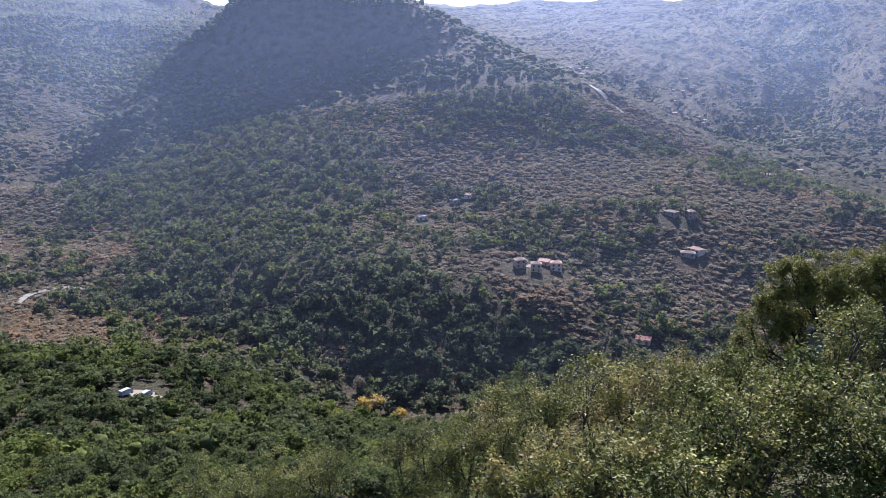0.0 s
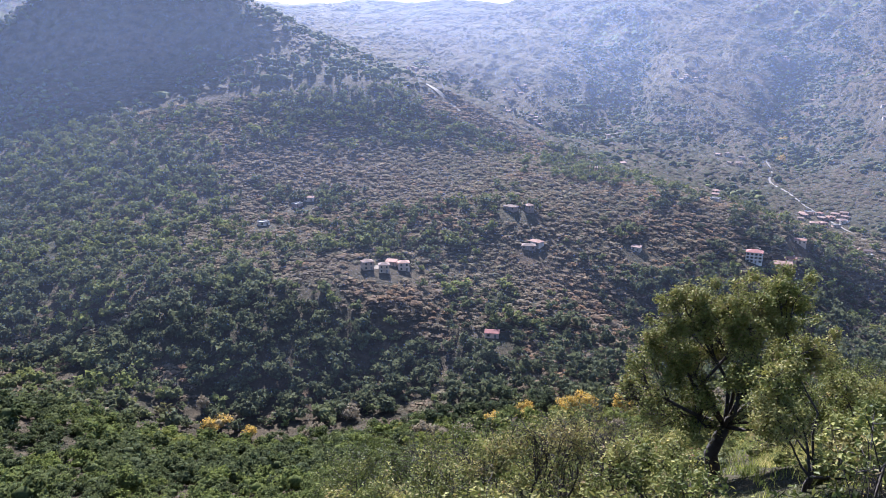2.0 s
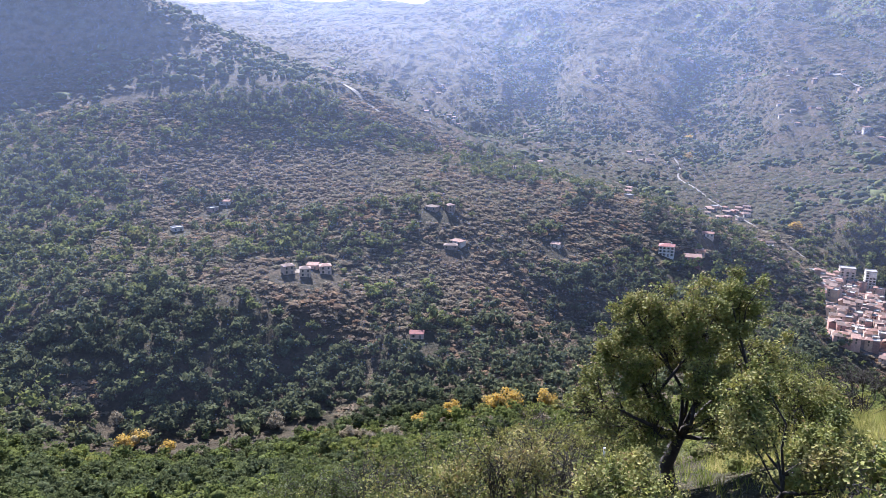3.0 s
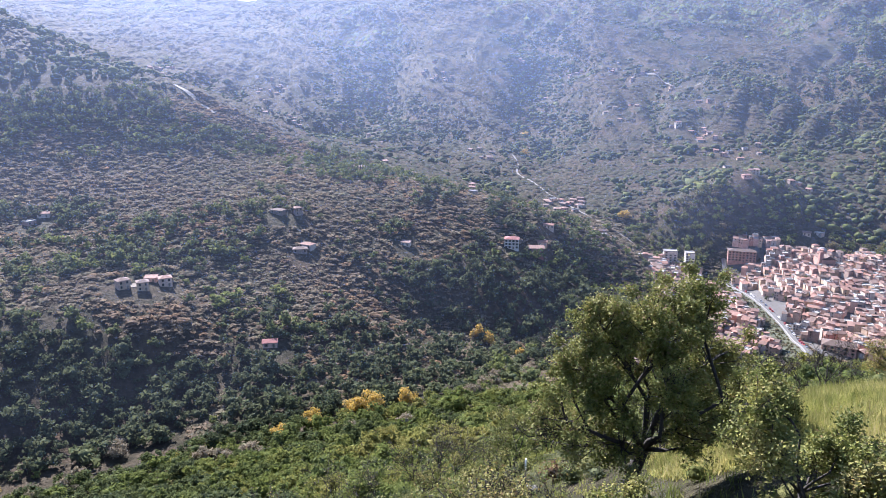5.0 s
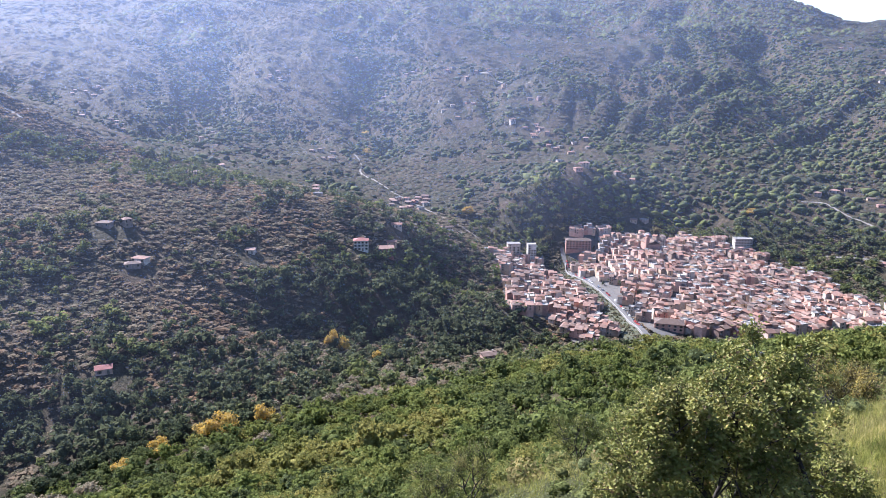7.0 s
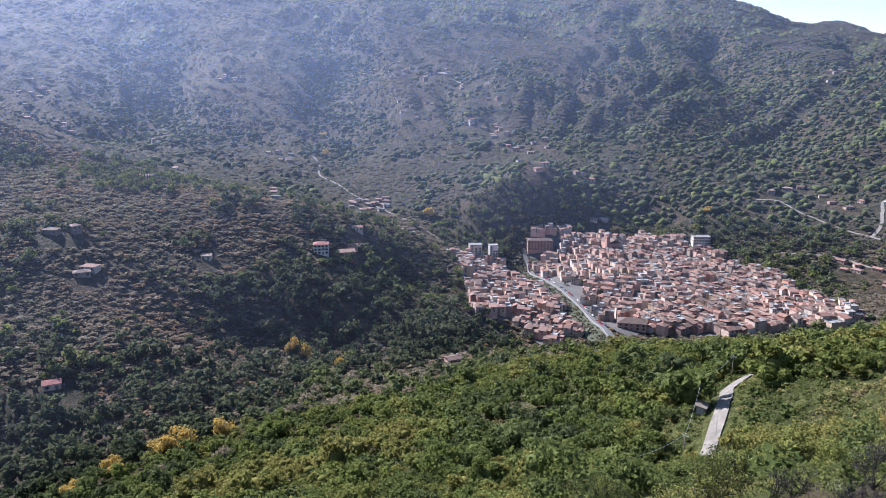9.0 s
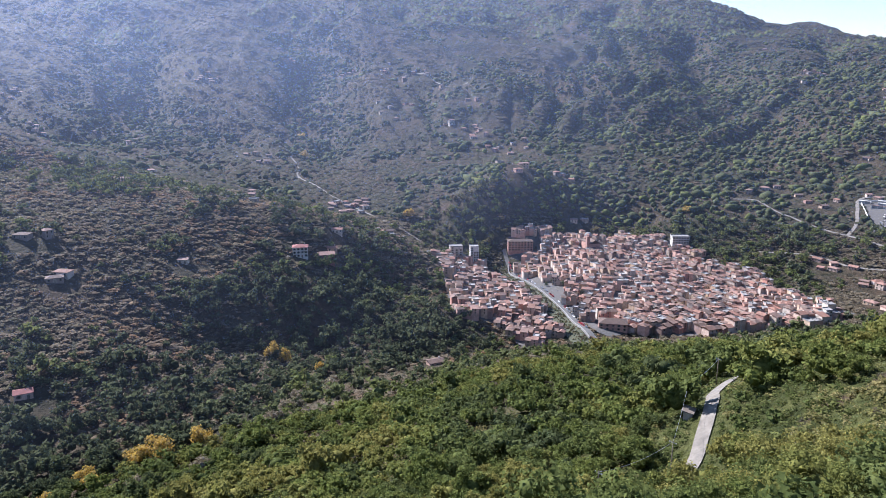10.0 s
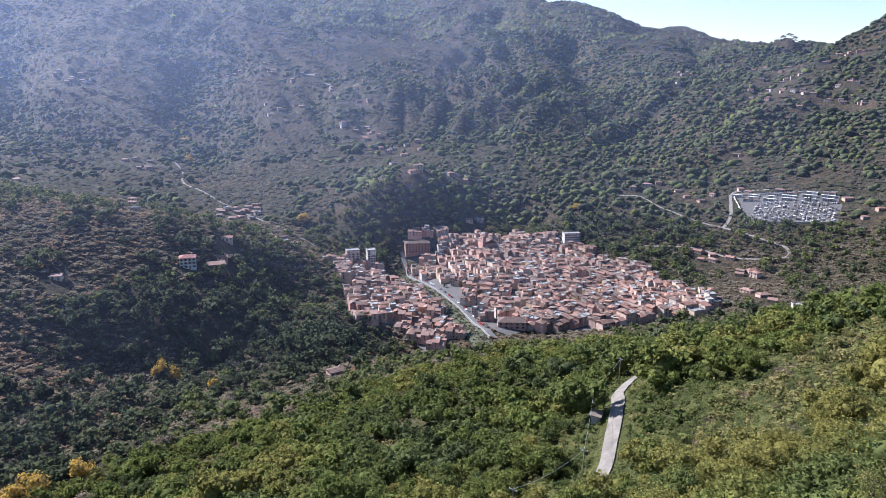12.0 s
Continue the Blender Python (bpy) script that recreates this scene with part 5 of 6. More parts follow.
def oak_lobes():
    """The oak's crown: two high heads, a broad left shoulder, a thin right arm and sparse low sprays."""
    across, depth = Vector((0.946, -0.325, 0)), Vector((0.325, 0.946, 0))
    rows = ((-2.1, 0.3, 5.2, 1.45, 1.3), (-0.4, -0.5, 6.6, 1.35, 1.4), (1.5, 0.4, 6.9, 1.2, 1.2), (2.9, 0.2, 5.0, 1.25, 0.9), (0.2, -0.9, 4.8, 1.4, 1.2), (-0.2, 1.2, 5.2, 1.4, 1.0),
            (-2.9, -0.3, 3.7, 1.3, 0.8), (1.4, -0.6, 3.3, 1.2, 0.9), (-1.1, -0.6, 2.8, 1.1, 0.7), (2.3, 0.8, 3.9, 1.0, 0.7), (-1.2, 0.2, 4.0, 1.2, 0.8), (0.9, 0.1, 5.9, 1.2, 1.0), (-1.6, 0.1, 6.1, 1.0, 1.0),
            (1.9, -0.4, 2.5, 1.0, 0.35), (-2.7, 0.2, 2.5, 1.1, 0.10), (-3.6, 0.1, 3.0, 0.8, 0.06), (-1.2, 0.4, 2.3, 0.9, 0.08))
    return [(*(across * a + depth * d)[:2], z * 1.14, r * 0.88, w) for a, d, z, r, w in rows]


grow("oak_tree", "gnarled dark-trunked oak with olive leaves and bare inner twigs", (16.4, 28.5), oak_lobes(), 43, 76000, 0.11, 0.47, 0.10, 0.25, 0.24, 1, 18, "tree")


def bush_lobes(high, reach, seed):
    rng = np.random.default_rng(seed)
    rows = []
    for k in range(int(6 + high)):
        z = high * rng.uniform(0.28, 0.86)
        out = high * 0.30 * reach * (1.15 - abs(z / high - 0.45))
        a = 2.4 * k + rng.uniform(-0.5, 0.5)
        r = high * rng.uniform(0.12, 0.19)
        rows.append((math.cos(a) * out * rng.uniform(0.4, 1.1), math.sin(a) * out * rng.uniform(0.4, 1.1), min(z, high - r), r, rng.uniform(0.5, 1.4)))
    return rows


SHRUBS = [
    # x, y, height, reach, seed, stems, leaves, hue, dry
    (4.6, 17.3, 5.2, 0.9, 1, 3, 7500, 0.62, 0.08), (2.8, 15.2, 3.9, 1.0, 2, 4, 7000, 0.64, 0.06), (3.1, 25.3, 5.2, 0.8, 3, 3, 6000, 0.50, 0.10),
    (1.2, 27.4, 5.2, 0.7, 4, 3, 7000, 0.30, 0.02), (-1.5, 34.0, 6.6, 0.7, 5, 2, 7500, 0.34, 0.02), (-7.4, 34.4, 6.6, 0.9, 6, 3, 8000, 0.42, 0.03),
    (-12.1, 33.1, 7.2, 0.8, 7, 2, 7500, 0.36, 0.02), (6.1, 12.9, 4.6, 0.9, 8, 3, 6500, 0.26, 0.30), (4.3, 11.8, 4.6, 1.0, 9, 4, 6500, 0.44, 0.18),
    (3.3, 34.7, 7.6, 0.6, 10, 2, 8000, 0.26, 0.01), (14.3, 22.0, 3.9, 1.25, 11, 2, 9500, 0.46, 0.04), (22.6, 29.2, 4.2, 0.9, 12, 3, 7500, 0.34, 0.02),
    (21.2, 27.2, 3.2, 1.0, 13, 3, 5000, 0.36, 0.04), (8.9, 27.3, 5.0, 0.9, 14, 3, 5200, 0.48, 0.10), (6.2, 27.9, 5.6, 0.8, 15, 3, 5600, 0.50, 0.10),
    (11.5, 24.7, 2.8, 0.9, 16, 4, 4500, 0.34, 0.03), (9.5, 21.7, 3.4, 0.9, 17, 4, 5000, 0.42, 0.08), (7.6, 16.0, 4.0, 0.9, 18, 3, 5500, 0.40, 0.15),
    (12.6, 33.6, 4.2, 0.9, 19, 3, 5000, 0.34, 0.04), (26.5, 36.0, 4.6, 0.9, 20, 3, 6000, 0.38, 0.04), (33.0, 39.0, 5.0, 0.9, 21, 2, 6000, 0.32, 0.04),
    (9.2, 13.6, 4.6, 0.9, 25, 3, 6500, 0.22, 0.30), (8.2, 10.2, 4.2, 1.0, 26, 3, 6500, 0.22, 0.3),
    (-20.0, 38.0, 7.0, 0.8, 22, 2, 7000, 0.36, 0.02), (57.5, 35.0, 6.5, 1.0, 23, 2, 6000, 0.40, 0.20), (43.0, 33.0, 4.0, 1.0, 24, 3, 4500, 0.62, 0.55),
    (22.0, 44.0, 4.2, 1.1, 31, 3, 4500, 0.40, 0.06), (27.5, 49.5, 4.8, 1.1, 32, 3, 4800, 0.36, 0.04), (33.0, 52.0, 4.6, 1.1, 33, 3, 4500, 0.44, 0.08), (16.5, 41.0, 3.6, 1.1, 34, 3, 4000, 0.48, 0.12), (38.0, 47.0, 4.2, 1.1, 35, 3, 4200, 0.36, 0.04),
]
for x, y, high, reach, seed, stems, leaves, hue, dry in SHRUBS:
    grow("shrub", "bushy evergreen oak shrub with small glossy leaves" if hue < 0.45 else "pale olive-leaved shrub with sunlit glossy leaves", (x, y), bush_lobes(high, reach + 0.25, 200 + seed), 200 + seed, int(leaves * 1.6), 0.105, hue + 0.02, dry, 0.06, 0.2, stems, 13)
for x, y, high, seed, leaves in ((10.3, 27.7, 4.6, 1, 700), (18.0, 43.3, 6.4, 2, 1300), (13.0, 45.0, 7.0, 3, 1400), (26.6, 32.0, 3.4, 4, 0), (25.3, 31.6, 3.2, 5, 0), (32.5, 35.5, 3.4, 6, 60), (28.0, 33.5, 3.6, 11, 0), (23.8, 33.6, 3.4, 12, 80), (12.0, 29.4, 4.0, 7, 500), (13.6, 18.2, 2.0, 13, 60), (31.0, 33.0, 3.2, 8, 0), (8.4, 40.5, 7.6, 9, 1500), (36.5, 33.5, 3.6, 10, 120)):
    grow("bare_shrub", "leafless grey-brown shrub of fine dead twigs", (x, y), bush_lobes(high, 1.4, 300 + seed), 300 + seed, leaves, 0.10, 0.5, 0.3, 0.04, 0.15, 5, 24)


# ---- grass and low heath on the spur ----
def grow_grass():
    rng = np.random.default_rng(77)
    x, y = spots_between(rng, 4, 60, 0.38, -50, 112)
    straw = waves(x, y, 9, 5, 3)
    keep = rng.uniform(size=len(x)) < np.clip((straw - 0.30) * 3.2, 0.25, 1) * np.where(np.hypot(x - 26, y - 26) < 16, 1.0, 0.75)
    x, y, straw = x[keep], y[keep], straw[keep]
    turn, out = rng.uniform(0, 2 * np.pi, 9000), 10.5 * np.sqrt(rng.uniform(0, 1, 9000))  # the thick sward of the shoulder
    sx, sy = 29.5 + out * np.cos(turn), 27.0 + 0.8 * out * np.sin(turn)
    x, y, straw = np.r_[x, sx], np.r_[y, sy], np.r_[straw, 0.40 + 0.5 * waves(sx, sy, 4, 15, 2)]
    z = ground_height(x, y)
    k, blades = len(x), 12
    a = rng.uniform(0, 2 * np.pi, (k, blades))
    high = rng.uniform(0.2, 0.62, (k, blades)) * rng.uniform(0.5, 1.1, (k, 1))
    lean = rng.uniform(0.3, 1.1, (k, blades)) * high
    off = rng.normal(scale=0.16, size=(k, blades, 2))
    bx, by = x[:, None] + off[..., 0], y[:, None] + off[..., 1]
    w = 0.016
    c, s = np.cos(a), np.sin(a)
    bz = np.repeat(z[:, None], blades, 1)
    verts = np.stack([np.stack([bx - s * w, by + c * w, bz - 0.05], -1), np.stack([bx + s * w, by - c * w, bz - 0.05], -1), np.stack([bx + c * lean, by + s * lean, bz + high], -1)], 2).reshape(-1, 3)
    tint = np.repeat(np.clip(0.40 + 1.1 * (straw - 0.5) + rng.normal(0, 0.16, k), 0, 1), blades * 3)
    ob = mesh_object("dry_grass", verts, np.arange(len(verts)).reshape(-1, 3), MAT_GRASS, False, tint)
    tagged(ob, "long straw-yellow and green grass on the slope", "grass", kind="stuff")


MAT_GRASS = foliage_material("dry_grass", [(0.0, (0.12, 0.15, 0.035)), (0.4, (0.26, 0.27, 0.07)), (0.7, (0.38, 0.34, 0.125)), (1.0, (0.45, 0.38, 0.19))], 0.5, 0.05, 1.2)
grow_grass()


def grow_heath():
    rng = np.random.default_rng(78)
    shapes = [crown_shape(rng, 1, 150, 0.085, 0.62) for _ in range(5)]
    x, y = spots_between(rng, 6, 64, 2.1, -60, 110)
    keep = (rng.uniform(size=len(x)) < np.clip((waves(x, y, 11, 45, 2) - 0.34) * 4, 0, 0.8)) & (np.hypot(x - 27, y - 26) > 8)
    x, y = x[keep], y[keep]
    k = len(x)
    half = rng.uniform(0.5, 1.15, k)
    plant("spur_heath", "low green and brown heath on the spur", np.c_[x, y, ground_height(x, y), half, half * rng.uniform(0.8, 1.3, k), np.clip(rng.normal(0.45, 0.14, k), 0.1, 0.8)], shapes, MAT_WOODS, rng)


grow_heath()


# ---- trees that stand out along the stream and on the slopes ----
def lone_tree(name, label, x, y, half, high, tint, seed, clumps=420):
    rng = np.random.default_rng(seed)
    root = new(name)
    bm = bmesh.new()
    tube(bm, [((0, 0, -0.5), 0.05 * high * 0.6), ((0.1, 0, high * 0.25), 0.035 * high * 0.6), ((0, 0.1, high * 0.7), 0.012 * high)], 7)
    for k in range(6):
        a = k * 1.05 + rng.uniform(0, 0.6)
        z = high * rng.uniform(0.2, 0.45)
        tube(bm, [((0, 0, z), 0.015 * high), ((math.cos(a) * half * 0.6, math.sin(a) * half * 0.6, z + high * 0.28), 0.004 * high)], 4)
    part("trunk", bm, MAT_BARK, root)
    v, f = leafy_shape(rng, 11, clumps * 2, 0.062)
    v = v * (half, half, high * 0.62) + (0, 0, high * 0.40)
    ob = mesh_object("crown", v, f, MAT_WOODS, True, np.full(len(v), tint) + 0.02 * rng.normal(size=len(v)))
    ob.parent = root
    root.matrix_basis = pose(x, y, ground_at(x, y))
    return tagged(root, label, "tree")


for k, (x, y, half, high) in enumerate(((-40, 369, 7.5, 10), (97, 322, 4.6, 8), (116, 326, 5.6, 9), (138, 324, 6.6, 11), (146, 321, 6.8, 12), (164, 316, 5.6, 11), (288, 432, 5.0, 13), (291, 421, 4.6, 11), (298, 392, 3.2, 8), (685, 672, 8.5, 13), (972, 1255, 10, 14), (817, 1053, 8, 12), (901, 382, 7, 9), (-24, 356, 4, 8))):
    tagged(lone_tree("poplar", "golden-yellow autumn poplar beside the stream", x, y, half * 1.2, high * 1.15, 0.985, 400 + k), group="yellow trees")
for k, (x, y, half, high) in enumerate(((29, 374, 7.0, 8.0), (64, 341, 6.0, 7.5), (78, 306, 6.5, 7.5), (69, 317, 5.0, 6.5), (201, 308, 6.0, 7.5), (146, 283, 5.0, 6.0), (122, 295, 5.5, 6.5), (217, 319, 6.0, 7.5), (200, 309, 5.5, 7.0), (238, 337, 5.0, 7.0), (275, 351, 6.0, 6.5), (189, 303, 5.5, 6.5), (29, 370, 6, 8), (11, 356, 4, 6), (62, 325, 6, 7), (-50, 392, 4, 9), (-9, 342, 3.4, 5), (4, 345, 3.4, 5.5), (205, 313, 5, 6.5), (187, 308, 4, 5.5), (255, 353, 6, 7), (251, 328, 4.5, 6), (174, 297, 4, 5), (70, 310, 5, 6), (268, 345, 5, 6), (32, 381, 5, 6.5), (64, 338, 4.5, 5.5), (225, 322, 5, 6))):
    tagged(lone_tree("willow", "pale grey-green willow in the stream bed", x, y, half * 1.05, high * 1.15, 0.90, 430 + k), group="pale stream willows")
for k, (x, y, high) in enumerate(((207, 598, 11), (216, 601, 9), (86, 533, 11), (92, 531, 9), (62, 534, 8), (-9, 880, 15), (-5, 884, 12), (1006, 116, 9), (1009, 120, 8), (984, 104, 9), (545, 372, 9), (330, 740, 8), (334, 742, 8), (338, 744, 8), (342, 746, 8), (346, 748, 8), (350, 750, 8), (660, 150, 10), (655, 158, 9), (645, 170, 11))):
    tagged(lone_tree("cypress", "slim dark-green cypress among scrub", x, y, 0.13 * high, high, 0.04, 460 + k, clumps=260), group="cypresses")


# ---- river plants, town trees, cars, poles and a shed ----
def grow_river_plants():
    rng = np.random.default_rng(91)
    shapes = [tuft_shape(rng, 40) for _ in range(5)]
    spots = []
    for p in smoothed(STREAM_BED, 1.6):
        for _ in range(3):
            x, y = p.x + rng.uniform(-6.2, 6.2), p.y + rng.uniform(-6.2, 6.2)
            r = rng.uniform(0.5, 1.5)
            spots.append((x, y, ground_at(x, y) + 0.4, r, r * 1.2, rng.uniform(0.3, 0.66)))
    plant("river_plants", "green and yellowing reeds and bushes in the river bed", spots, shapes, MAT_SCRUB, rng)


grow_river_plants()
tree_rng = np.random.default_rng(95)
for k in range(70):
    x, y = tree_rng.uniform(520, 845), tree_rng.uniform(150, 520)
    if not inside(np.array([x]), np.array([y]), OLD_TOWN)[0]:
        continue
    half = tree_rng.uniform(2.2, 4.2)
    tagged(lone_tree("garden_tree", "dark-green garden tree between town houses", x, y, half, half * tree_rng.uniform(2.2, 3.0), tree_rng.uniform(0.1, 0.4), 600 + k, clumps=160), group="garden trees of the town")


def make_car(paint, label):
    """A small hatchback with its nose towards +x."""
    root = new("car")
    bm = bmesh.new()
    rows = ((-1.95, 0.35, 0.78), (-1.9, 0.32, 0.95), (0.75, 0.30, 0.98), (1.85, 0.32, 0.80), (1.98, 0.38, 0.62))
    rings = [[bm.verts.new((x, s * 0.82, z)) for s, z in ((-1, lo), (1, lo), (1, hi), (-1, hi))] for x, lo, hi in rows]
    for a, b in zip(rings, rings[1:]):
        for i in range(4):
            bm.faces.new((a[i], a[(i + 1) % 4], b[(i + 1) % 4], b[i]))
    bm.faces.new(rings[0])
    bm.faces.new(rings[-1][::-1])
    part("body", bm, paint, root)
    bm = bmesh.new()
    lo = [bm.verts.new(p) for p in ((-1.75, -0.76, 0.96), (0.85, -0.76, 0.98), (0.85, 0.76, 0.98), (-1.75, 0.76, 0.96))]
    hi = [bm.verts.new(p) for p in ((-1.4, -0.6, 1.42), (0.1, -0.6, 1.44), (0.1, 0.6, 1.44), (-1.4, 0.6, 1.42))]
    for i in range(4):
        bm.faces.new((lo[i], lo[(i + 1) % 4], hi[(i + 1) % 4], hi[i]))
    bm.faces.new(hi)
    part("cabin", bm, MAT_GLASS, root)
    part("roof", made_of((-1.4, 0.1, -0.6, 0.6, 1.425, 1.48)), paint, root)
    wheel = None
    for x in (-1.25, 1.25):
        for y in (-0.8, 0.8):
            if wheel is None:
                bm = bmesh.new()
                tube(bm, [((0, -0.1, 0), 0.31), ((0, 0.1, 0), 0.31)], 10)
                wheel = part("wheel", bm, MAT_TYRE, root)
                wheel.matrix_basis = pose(x, y, 0.31)
            else:
                share("wheel", wheel, pose(x, y, 0.31), root)
    return tagged(root, label, "car", "cars along the quay")


def park_cars():
    paints = [(plain("white_car_paint", (0.75, 0.75, 0.74), 0.3), "white hatchback parked on the quay road"), (plain("grey_car_paint", (0.20, 0.21, 0.22), 0.3), "grey hatchback parked on the quay road"), (plain("red_car_paint", (0.35, 0.04, 0.03), 0.3), "red hatchback parked on the quay road")]
    rng = np.random.default_rng(96)
    firsts = {}
    line = smoothed(ROADS["quay_road"][0], 6.5)
    for a, b in list(zip(line, line[1:]))[3:-3]:
        if rng.uniform() < 0.35:
            continue
        d = (b - a).normalized()
        p = a + Vector((d.y, -d.x, 0)) * -1.6
        m = pose(p.x, p.y, ground_at(p.x, p.y) + 0.62, 0, 0, math.degrees(math.atan2(d.y, d.x)))
        k = int(rng.integers(0, 3))
        if k not in firsts:
            firsts[k] = make_car(*paints[k])
            firsts[k].matrix_basis = m
        else:
            copy_thing(firsts[k], m)


park_cars()


def make_pole(x, y, high, turn):
    root = new("utility_pole")
    bm = bmesh.new()
    tube(bm, [((0, 0, -0.6), 0.15), ((0, 0, high), 0.09)], 8)
    part("pole", bm, MAT_TIMBER, root)
    part("crossarm", made_of((-0.9, 0.9, -0.06, 0.06, high - 0.5, high - 0.38)), MAT_METAL, root)
    cup = None
    for k in (-0.8, 0, 0.8):
        if cup is None:
            bm = bmesh.new()
            tube(bm, [((0, 0, 0), 0.05), ((0, 0, 0.16), 0.07), ((0, 0, 0.22), 0.03)], 6)
            cup = part("insulator", bm, MAT_WHITE, root)
            cup.matrix_basis = pose(k, 0, high - 0.38)
        else:
            share("insulator", cup, pose(k, 0, high - 0.38), root)
    root.matrix_basis = pose(x, y, ground_at(x, y), 0, 0, turn)
    return tagged(root, "slim grey utility pole beside the lane", "utility pole", "poles along the lane")


POLES = [(206, 97, 8.5), (172, 92.5, 8.5), (143, 84, 8.0), (118, 88, 8.0)]
for x, y, high in POLES:
    make_pole(x, y, high, 80)


def hang_cable(a, b):
    bm = bmesh.new()
    pa, pb = Vector((a[0], a[1], ground_at(a[0], a[1]) + a[2] - 0.2)), Vector((b[0], b[1], ground_at(b[0], b[1]) + b[2] - 0.2))
    tube(bm, [(pa.lerp(pb, t) - Vector((0, 0, 1.2 * 4 * t * (1 - t))), 0.03) for t in np.linspace(0, 1, 9)], 4)
    tagged(part("cable", bm, MAT_METAL, None), "thin sagging grey cable between two poles", "cable", "cables along the lane")


for a, b in zip(POLES, POLES[1:]):
    hang_cable(a, b)


def make_shed(x, y, turn):
    root = new("shed")
    part("wall", made_of((-1.4, 1.4, -1.0, 1.0, -1.5, 1.8)), MAT_STONEWORK, root)
    part("roof", roof_shape(2.8, 2.0, 0.4, "shed"), MAT_TIMBER, root).matrix_basis = pose(0, 0, 1.8)
    part("door", made_of((-0.4, 0.4, -1.06, -0.99, 0, 1.6)), MAT_TIMBER, root)
    root.matrix_basis = pose(x, y, ground_at(x, y), 0, 0, turn)
    tagged(root, "small stone shed with a grey board roof by the lane", "shed")


make_shed(167, 90, 10)


def make_yard(cx, cy, rx, ry, label):
    """A flat patch of bare earth with an uneven rim, laid on the slope."""
    a = np.linspace(0, 2 * np.pi, 40, endpoint=False)
    rim = 1 + 0.25 * (waves(np.cos(a) * 3 + 9, np.sin(a) * 3 + 9, 1.0, 4, 2) - 0.5)
    rings = [np.c_[cx + rx * t * rim * np.cos(a), cy + ry * t * rim * np.sin(a)] for t in (0.02, 0.35, 0.7, 1.0)]
    xy = np.concatenate(rings)
    i, j = np.meshgrid(np.arange(40), np.arange(3))
    faces = np.stack([j * 40 + i, j * 40 + (i + 1) % 40, (j + 1) * 40 + (i + 1) % 40, (j + 1) * 40 + i], -1).reshape(-1, 4)[:, ::-1]
    ob = mesh_object("yard", np.c_[xy, ground_height(xy[:, 0], xy[:, 1]) + 0.25], faces, MAT_EARTH)
    tagged(ob, label, "yard", kind="structure")


make_yard(-122, 265, 8, 5, "pale trodden yard among woods")
make_yard(292, 186, 8, 4.5, "sandy yard in a wood clearing")
make_yard(276, 226, 8, 5, "mown pale clearing on the spur")
make_yard(63, 524, 9, 3.5, "dry terrace beside farmhouses")


MAT_VAN = plain("grey_van_paint", (0.36, 0.37, 0.38), 0.5)


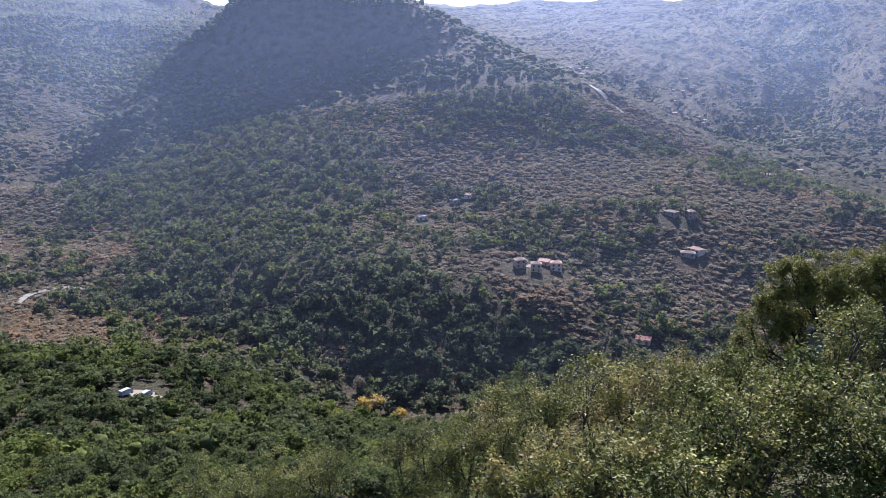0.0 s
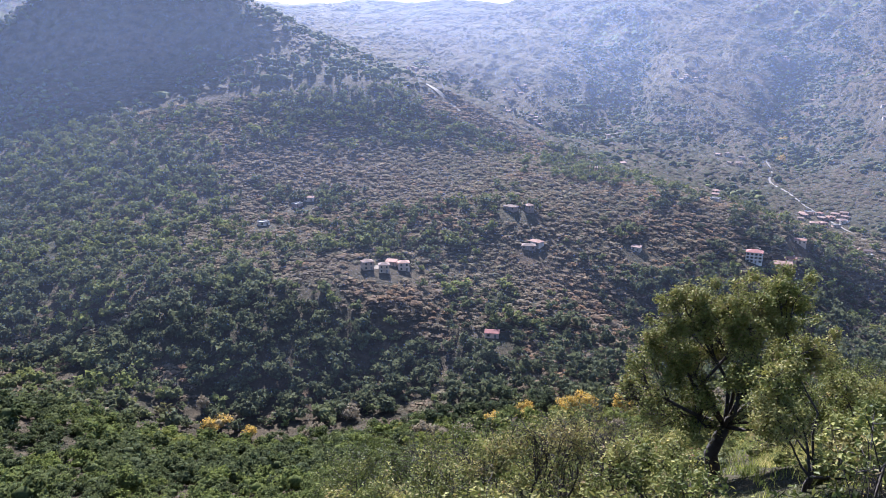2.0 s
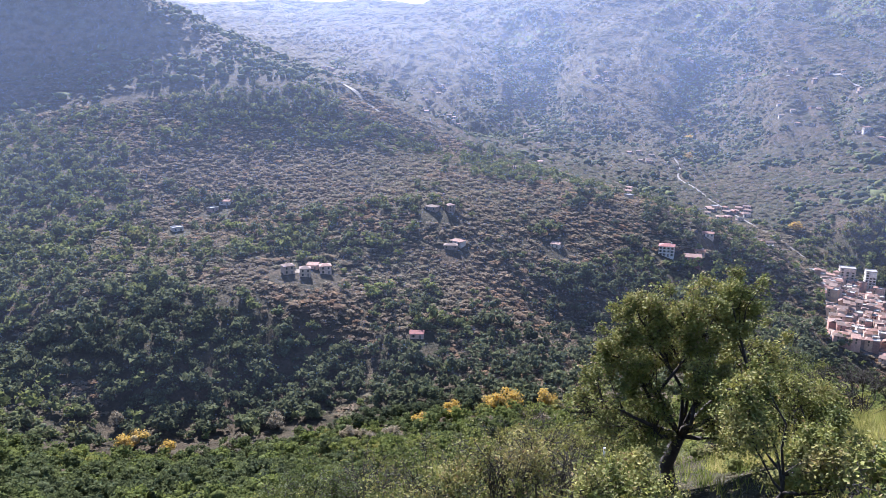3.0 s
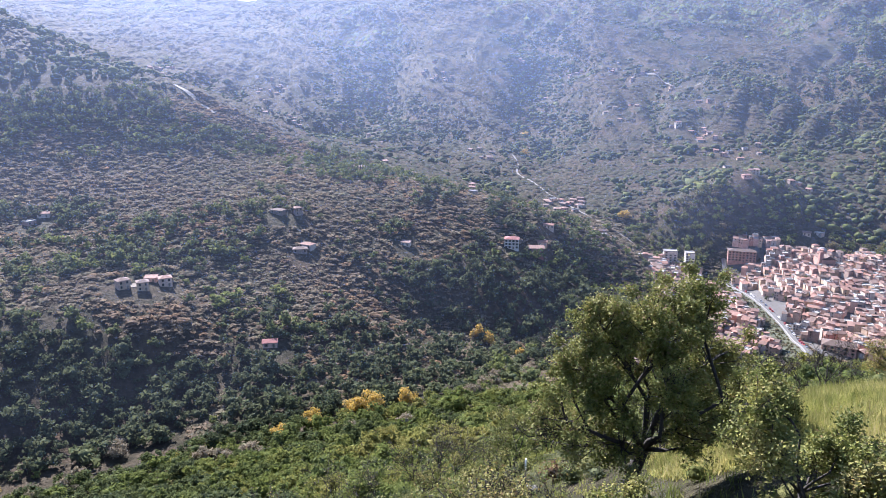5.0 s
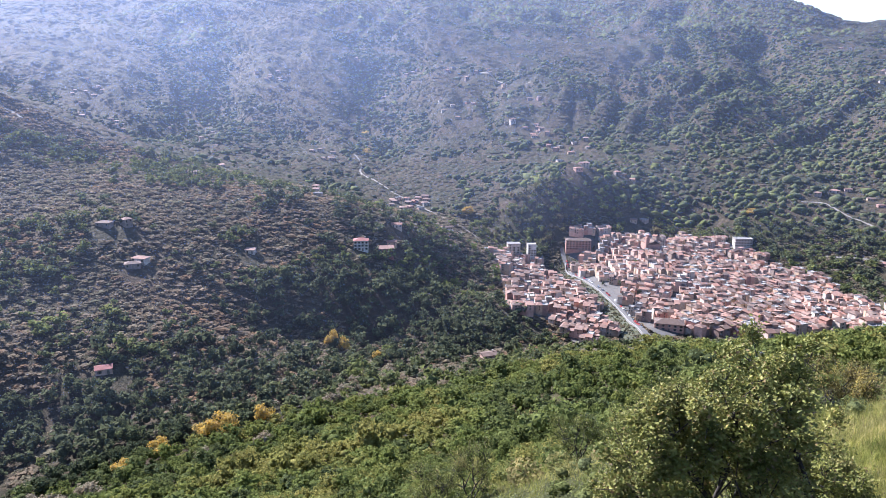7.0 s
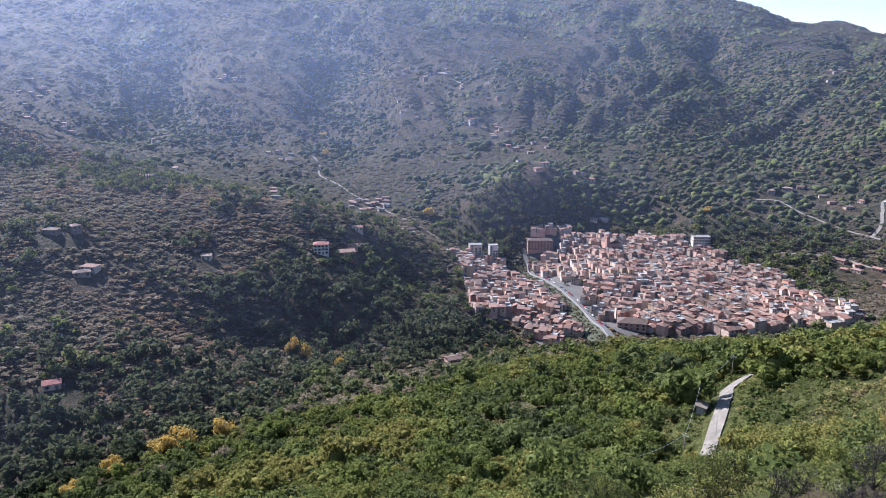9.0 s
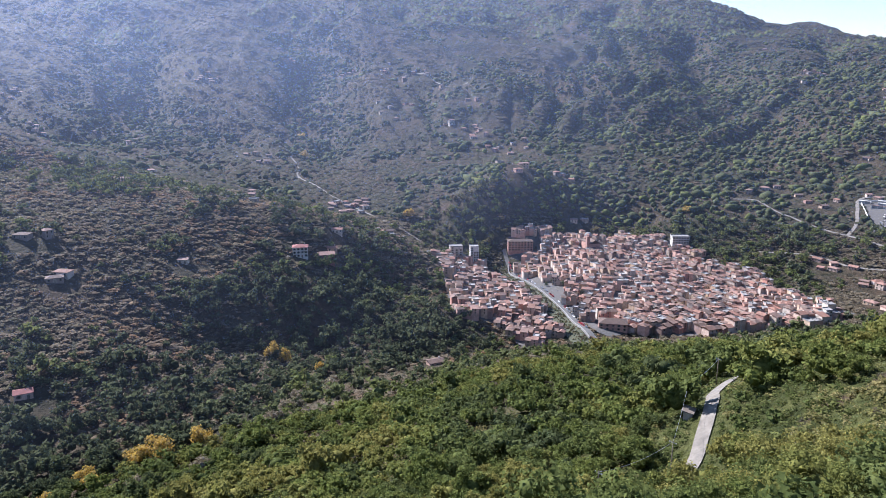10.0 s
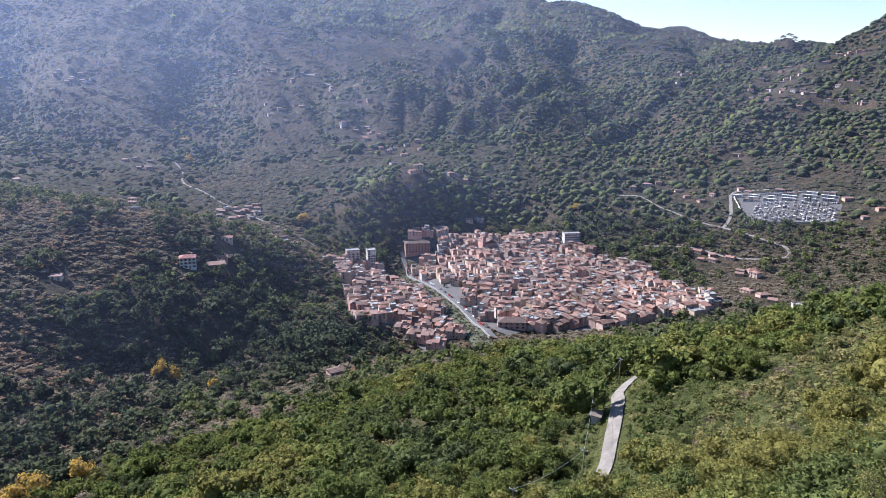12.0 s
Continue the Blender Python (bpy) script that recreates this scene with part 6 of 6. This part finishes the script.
def make_van(x, y, turn):
    root = new("van")
    part("body", made_of((-2.6, 1.2, -1.0, 1.0, 0.4, 2.5)), MAT_VAN, root)
    bm = bmesh.new()
    lo = [bm.verts.new(p) for p in ((1.2, -0.98, 0.4), (2.6, -0.98, 0.4), (2.6, 0.98, 0.4), (1.2, 0.98, 0.4))]
    hi = [bm.verts.new(p) for p in ((1.2, -0.9, 2.2), (1.7, -0.9, 2.15), (1.7, 0.9, 2.15), (1.2, 0.9, 2.2))]
    mid = [bm.verts.new(p) for p in ((1.2, -0.98, 1.2), (2.55, -0.98, 1.15), (2.55, 0.98, 1.15), (1.2, 0.98, 1.2))]
    for a, b in ((lo, mid), (mid, hi)):
        for i in range(4):
            bm.faces.new((a[i], a[(i + 1) % 4], b[(i + 1) % 4], b[i]))
    bm.faces.new(hi)
    bm.faces.new(lo[::-1])
    part("cab", bm, MAT_VAN, root)
    part("windscreen", made_of((1.95, 2.1, -0.8, 0.8, 1.3, 1.9)), MAT_GLASS, root)
    for k, wx in enumerate((-1.7, 1.8)):
        for wy in (-0.9, 0.9):
            bm = bmesh.new()
            tube(bm, [((0, -0.12, 0), 0.38), ((0, 0.12, 0), 0.38)], 10)
            part("wheel", bm, MAT_TYRE, root).matrix_basis = pose(wx, wy, 0.38)
    root.matrix_basis = pose(x, y, ground_at(x, y) + 0.25, 0, 0, turn)
    tagged(root, "grey delivery van parked in a woodland yard", "van", "vans in the yard")


make_van(-119, 263, 70)
make_van(-126, 261, 60)


# ---- stones and a marker post on the spur ----
def make_rock(x, y, size, seed):
    rng = np.random.default_rng(seed)
    v, f = ball(2)
    n = 1 + 0.35 * (waves(v[:, 0] * 2 + 5, v[:, 1] * 2 + v[:, 2] * 2 + 5, 1.0, seed, 3) - 0.5)
    v = v * n[:, None] * (size, size * rng.uniform(0.6, 0.9), size * rng.uniform(0.45, 0.7))
    ob = mesh_object("rock", v, f, MAT_ROCK)
    ob.matrix_basis = pose(x, y, ground_at(x, y) + size * 0.15, 0, 0, float(rng.uniform(0, 360)))
    tagged(ob, "weathered pale grey rock in dry grass", "rock", "rocks on the spur")


MAT_ROCK = weathered("pale_limestone", [(0.0, (0.24, 0.22, 0.19)), (1.0, (0.36, 0.33, 0.29))], grain=4.0, depth=0.05)
rock_rng = np.random.default_rng(98)
for k in range(9):
    make_rock(rock_rng.uniform(16, 44), rock_rng.uniform(20, 42), rock_rng.uniform(0.15, 0.4), 700 + k)
make_rock(20.6, 39.3, 0.7, 730)


def make_post(x, y):
    root = new("marker_post")
    bm = bmesh.new()
    tube(bm, [((0, 0, -0.3), 0.06), ((0, 0, 1.5), 0.05)], 6)
    part("post", bm, MAT_TIMBER, root)
    bm = bmesh.new()
    tube(bm, [((0, 0, 1.5), 0.065), ((0, 0, 2.1), 0.06)], 6)
    part("painted_top", bm, MAT_WHITE, root, "white-painted top")
    root.matrix_basis = pose(x, y, ground_at(x, y))
    tagged(root, "dark wooden marker post with a white top", "post")


make_post(20.9, 40.0)
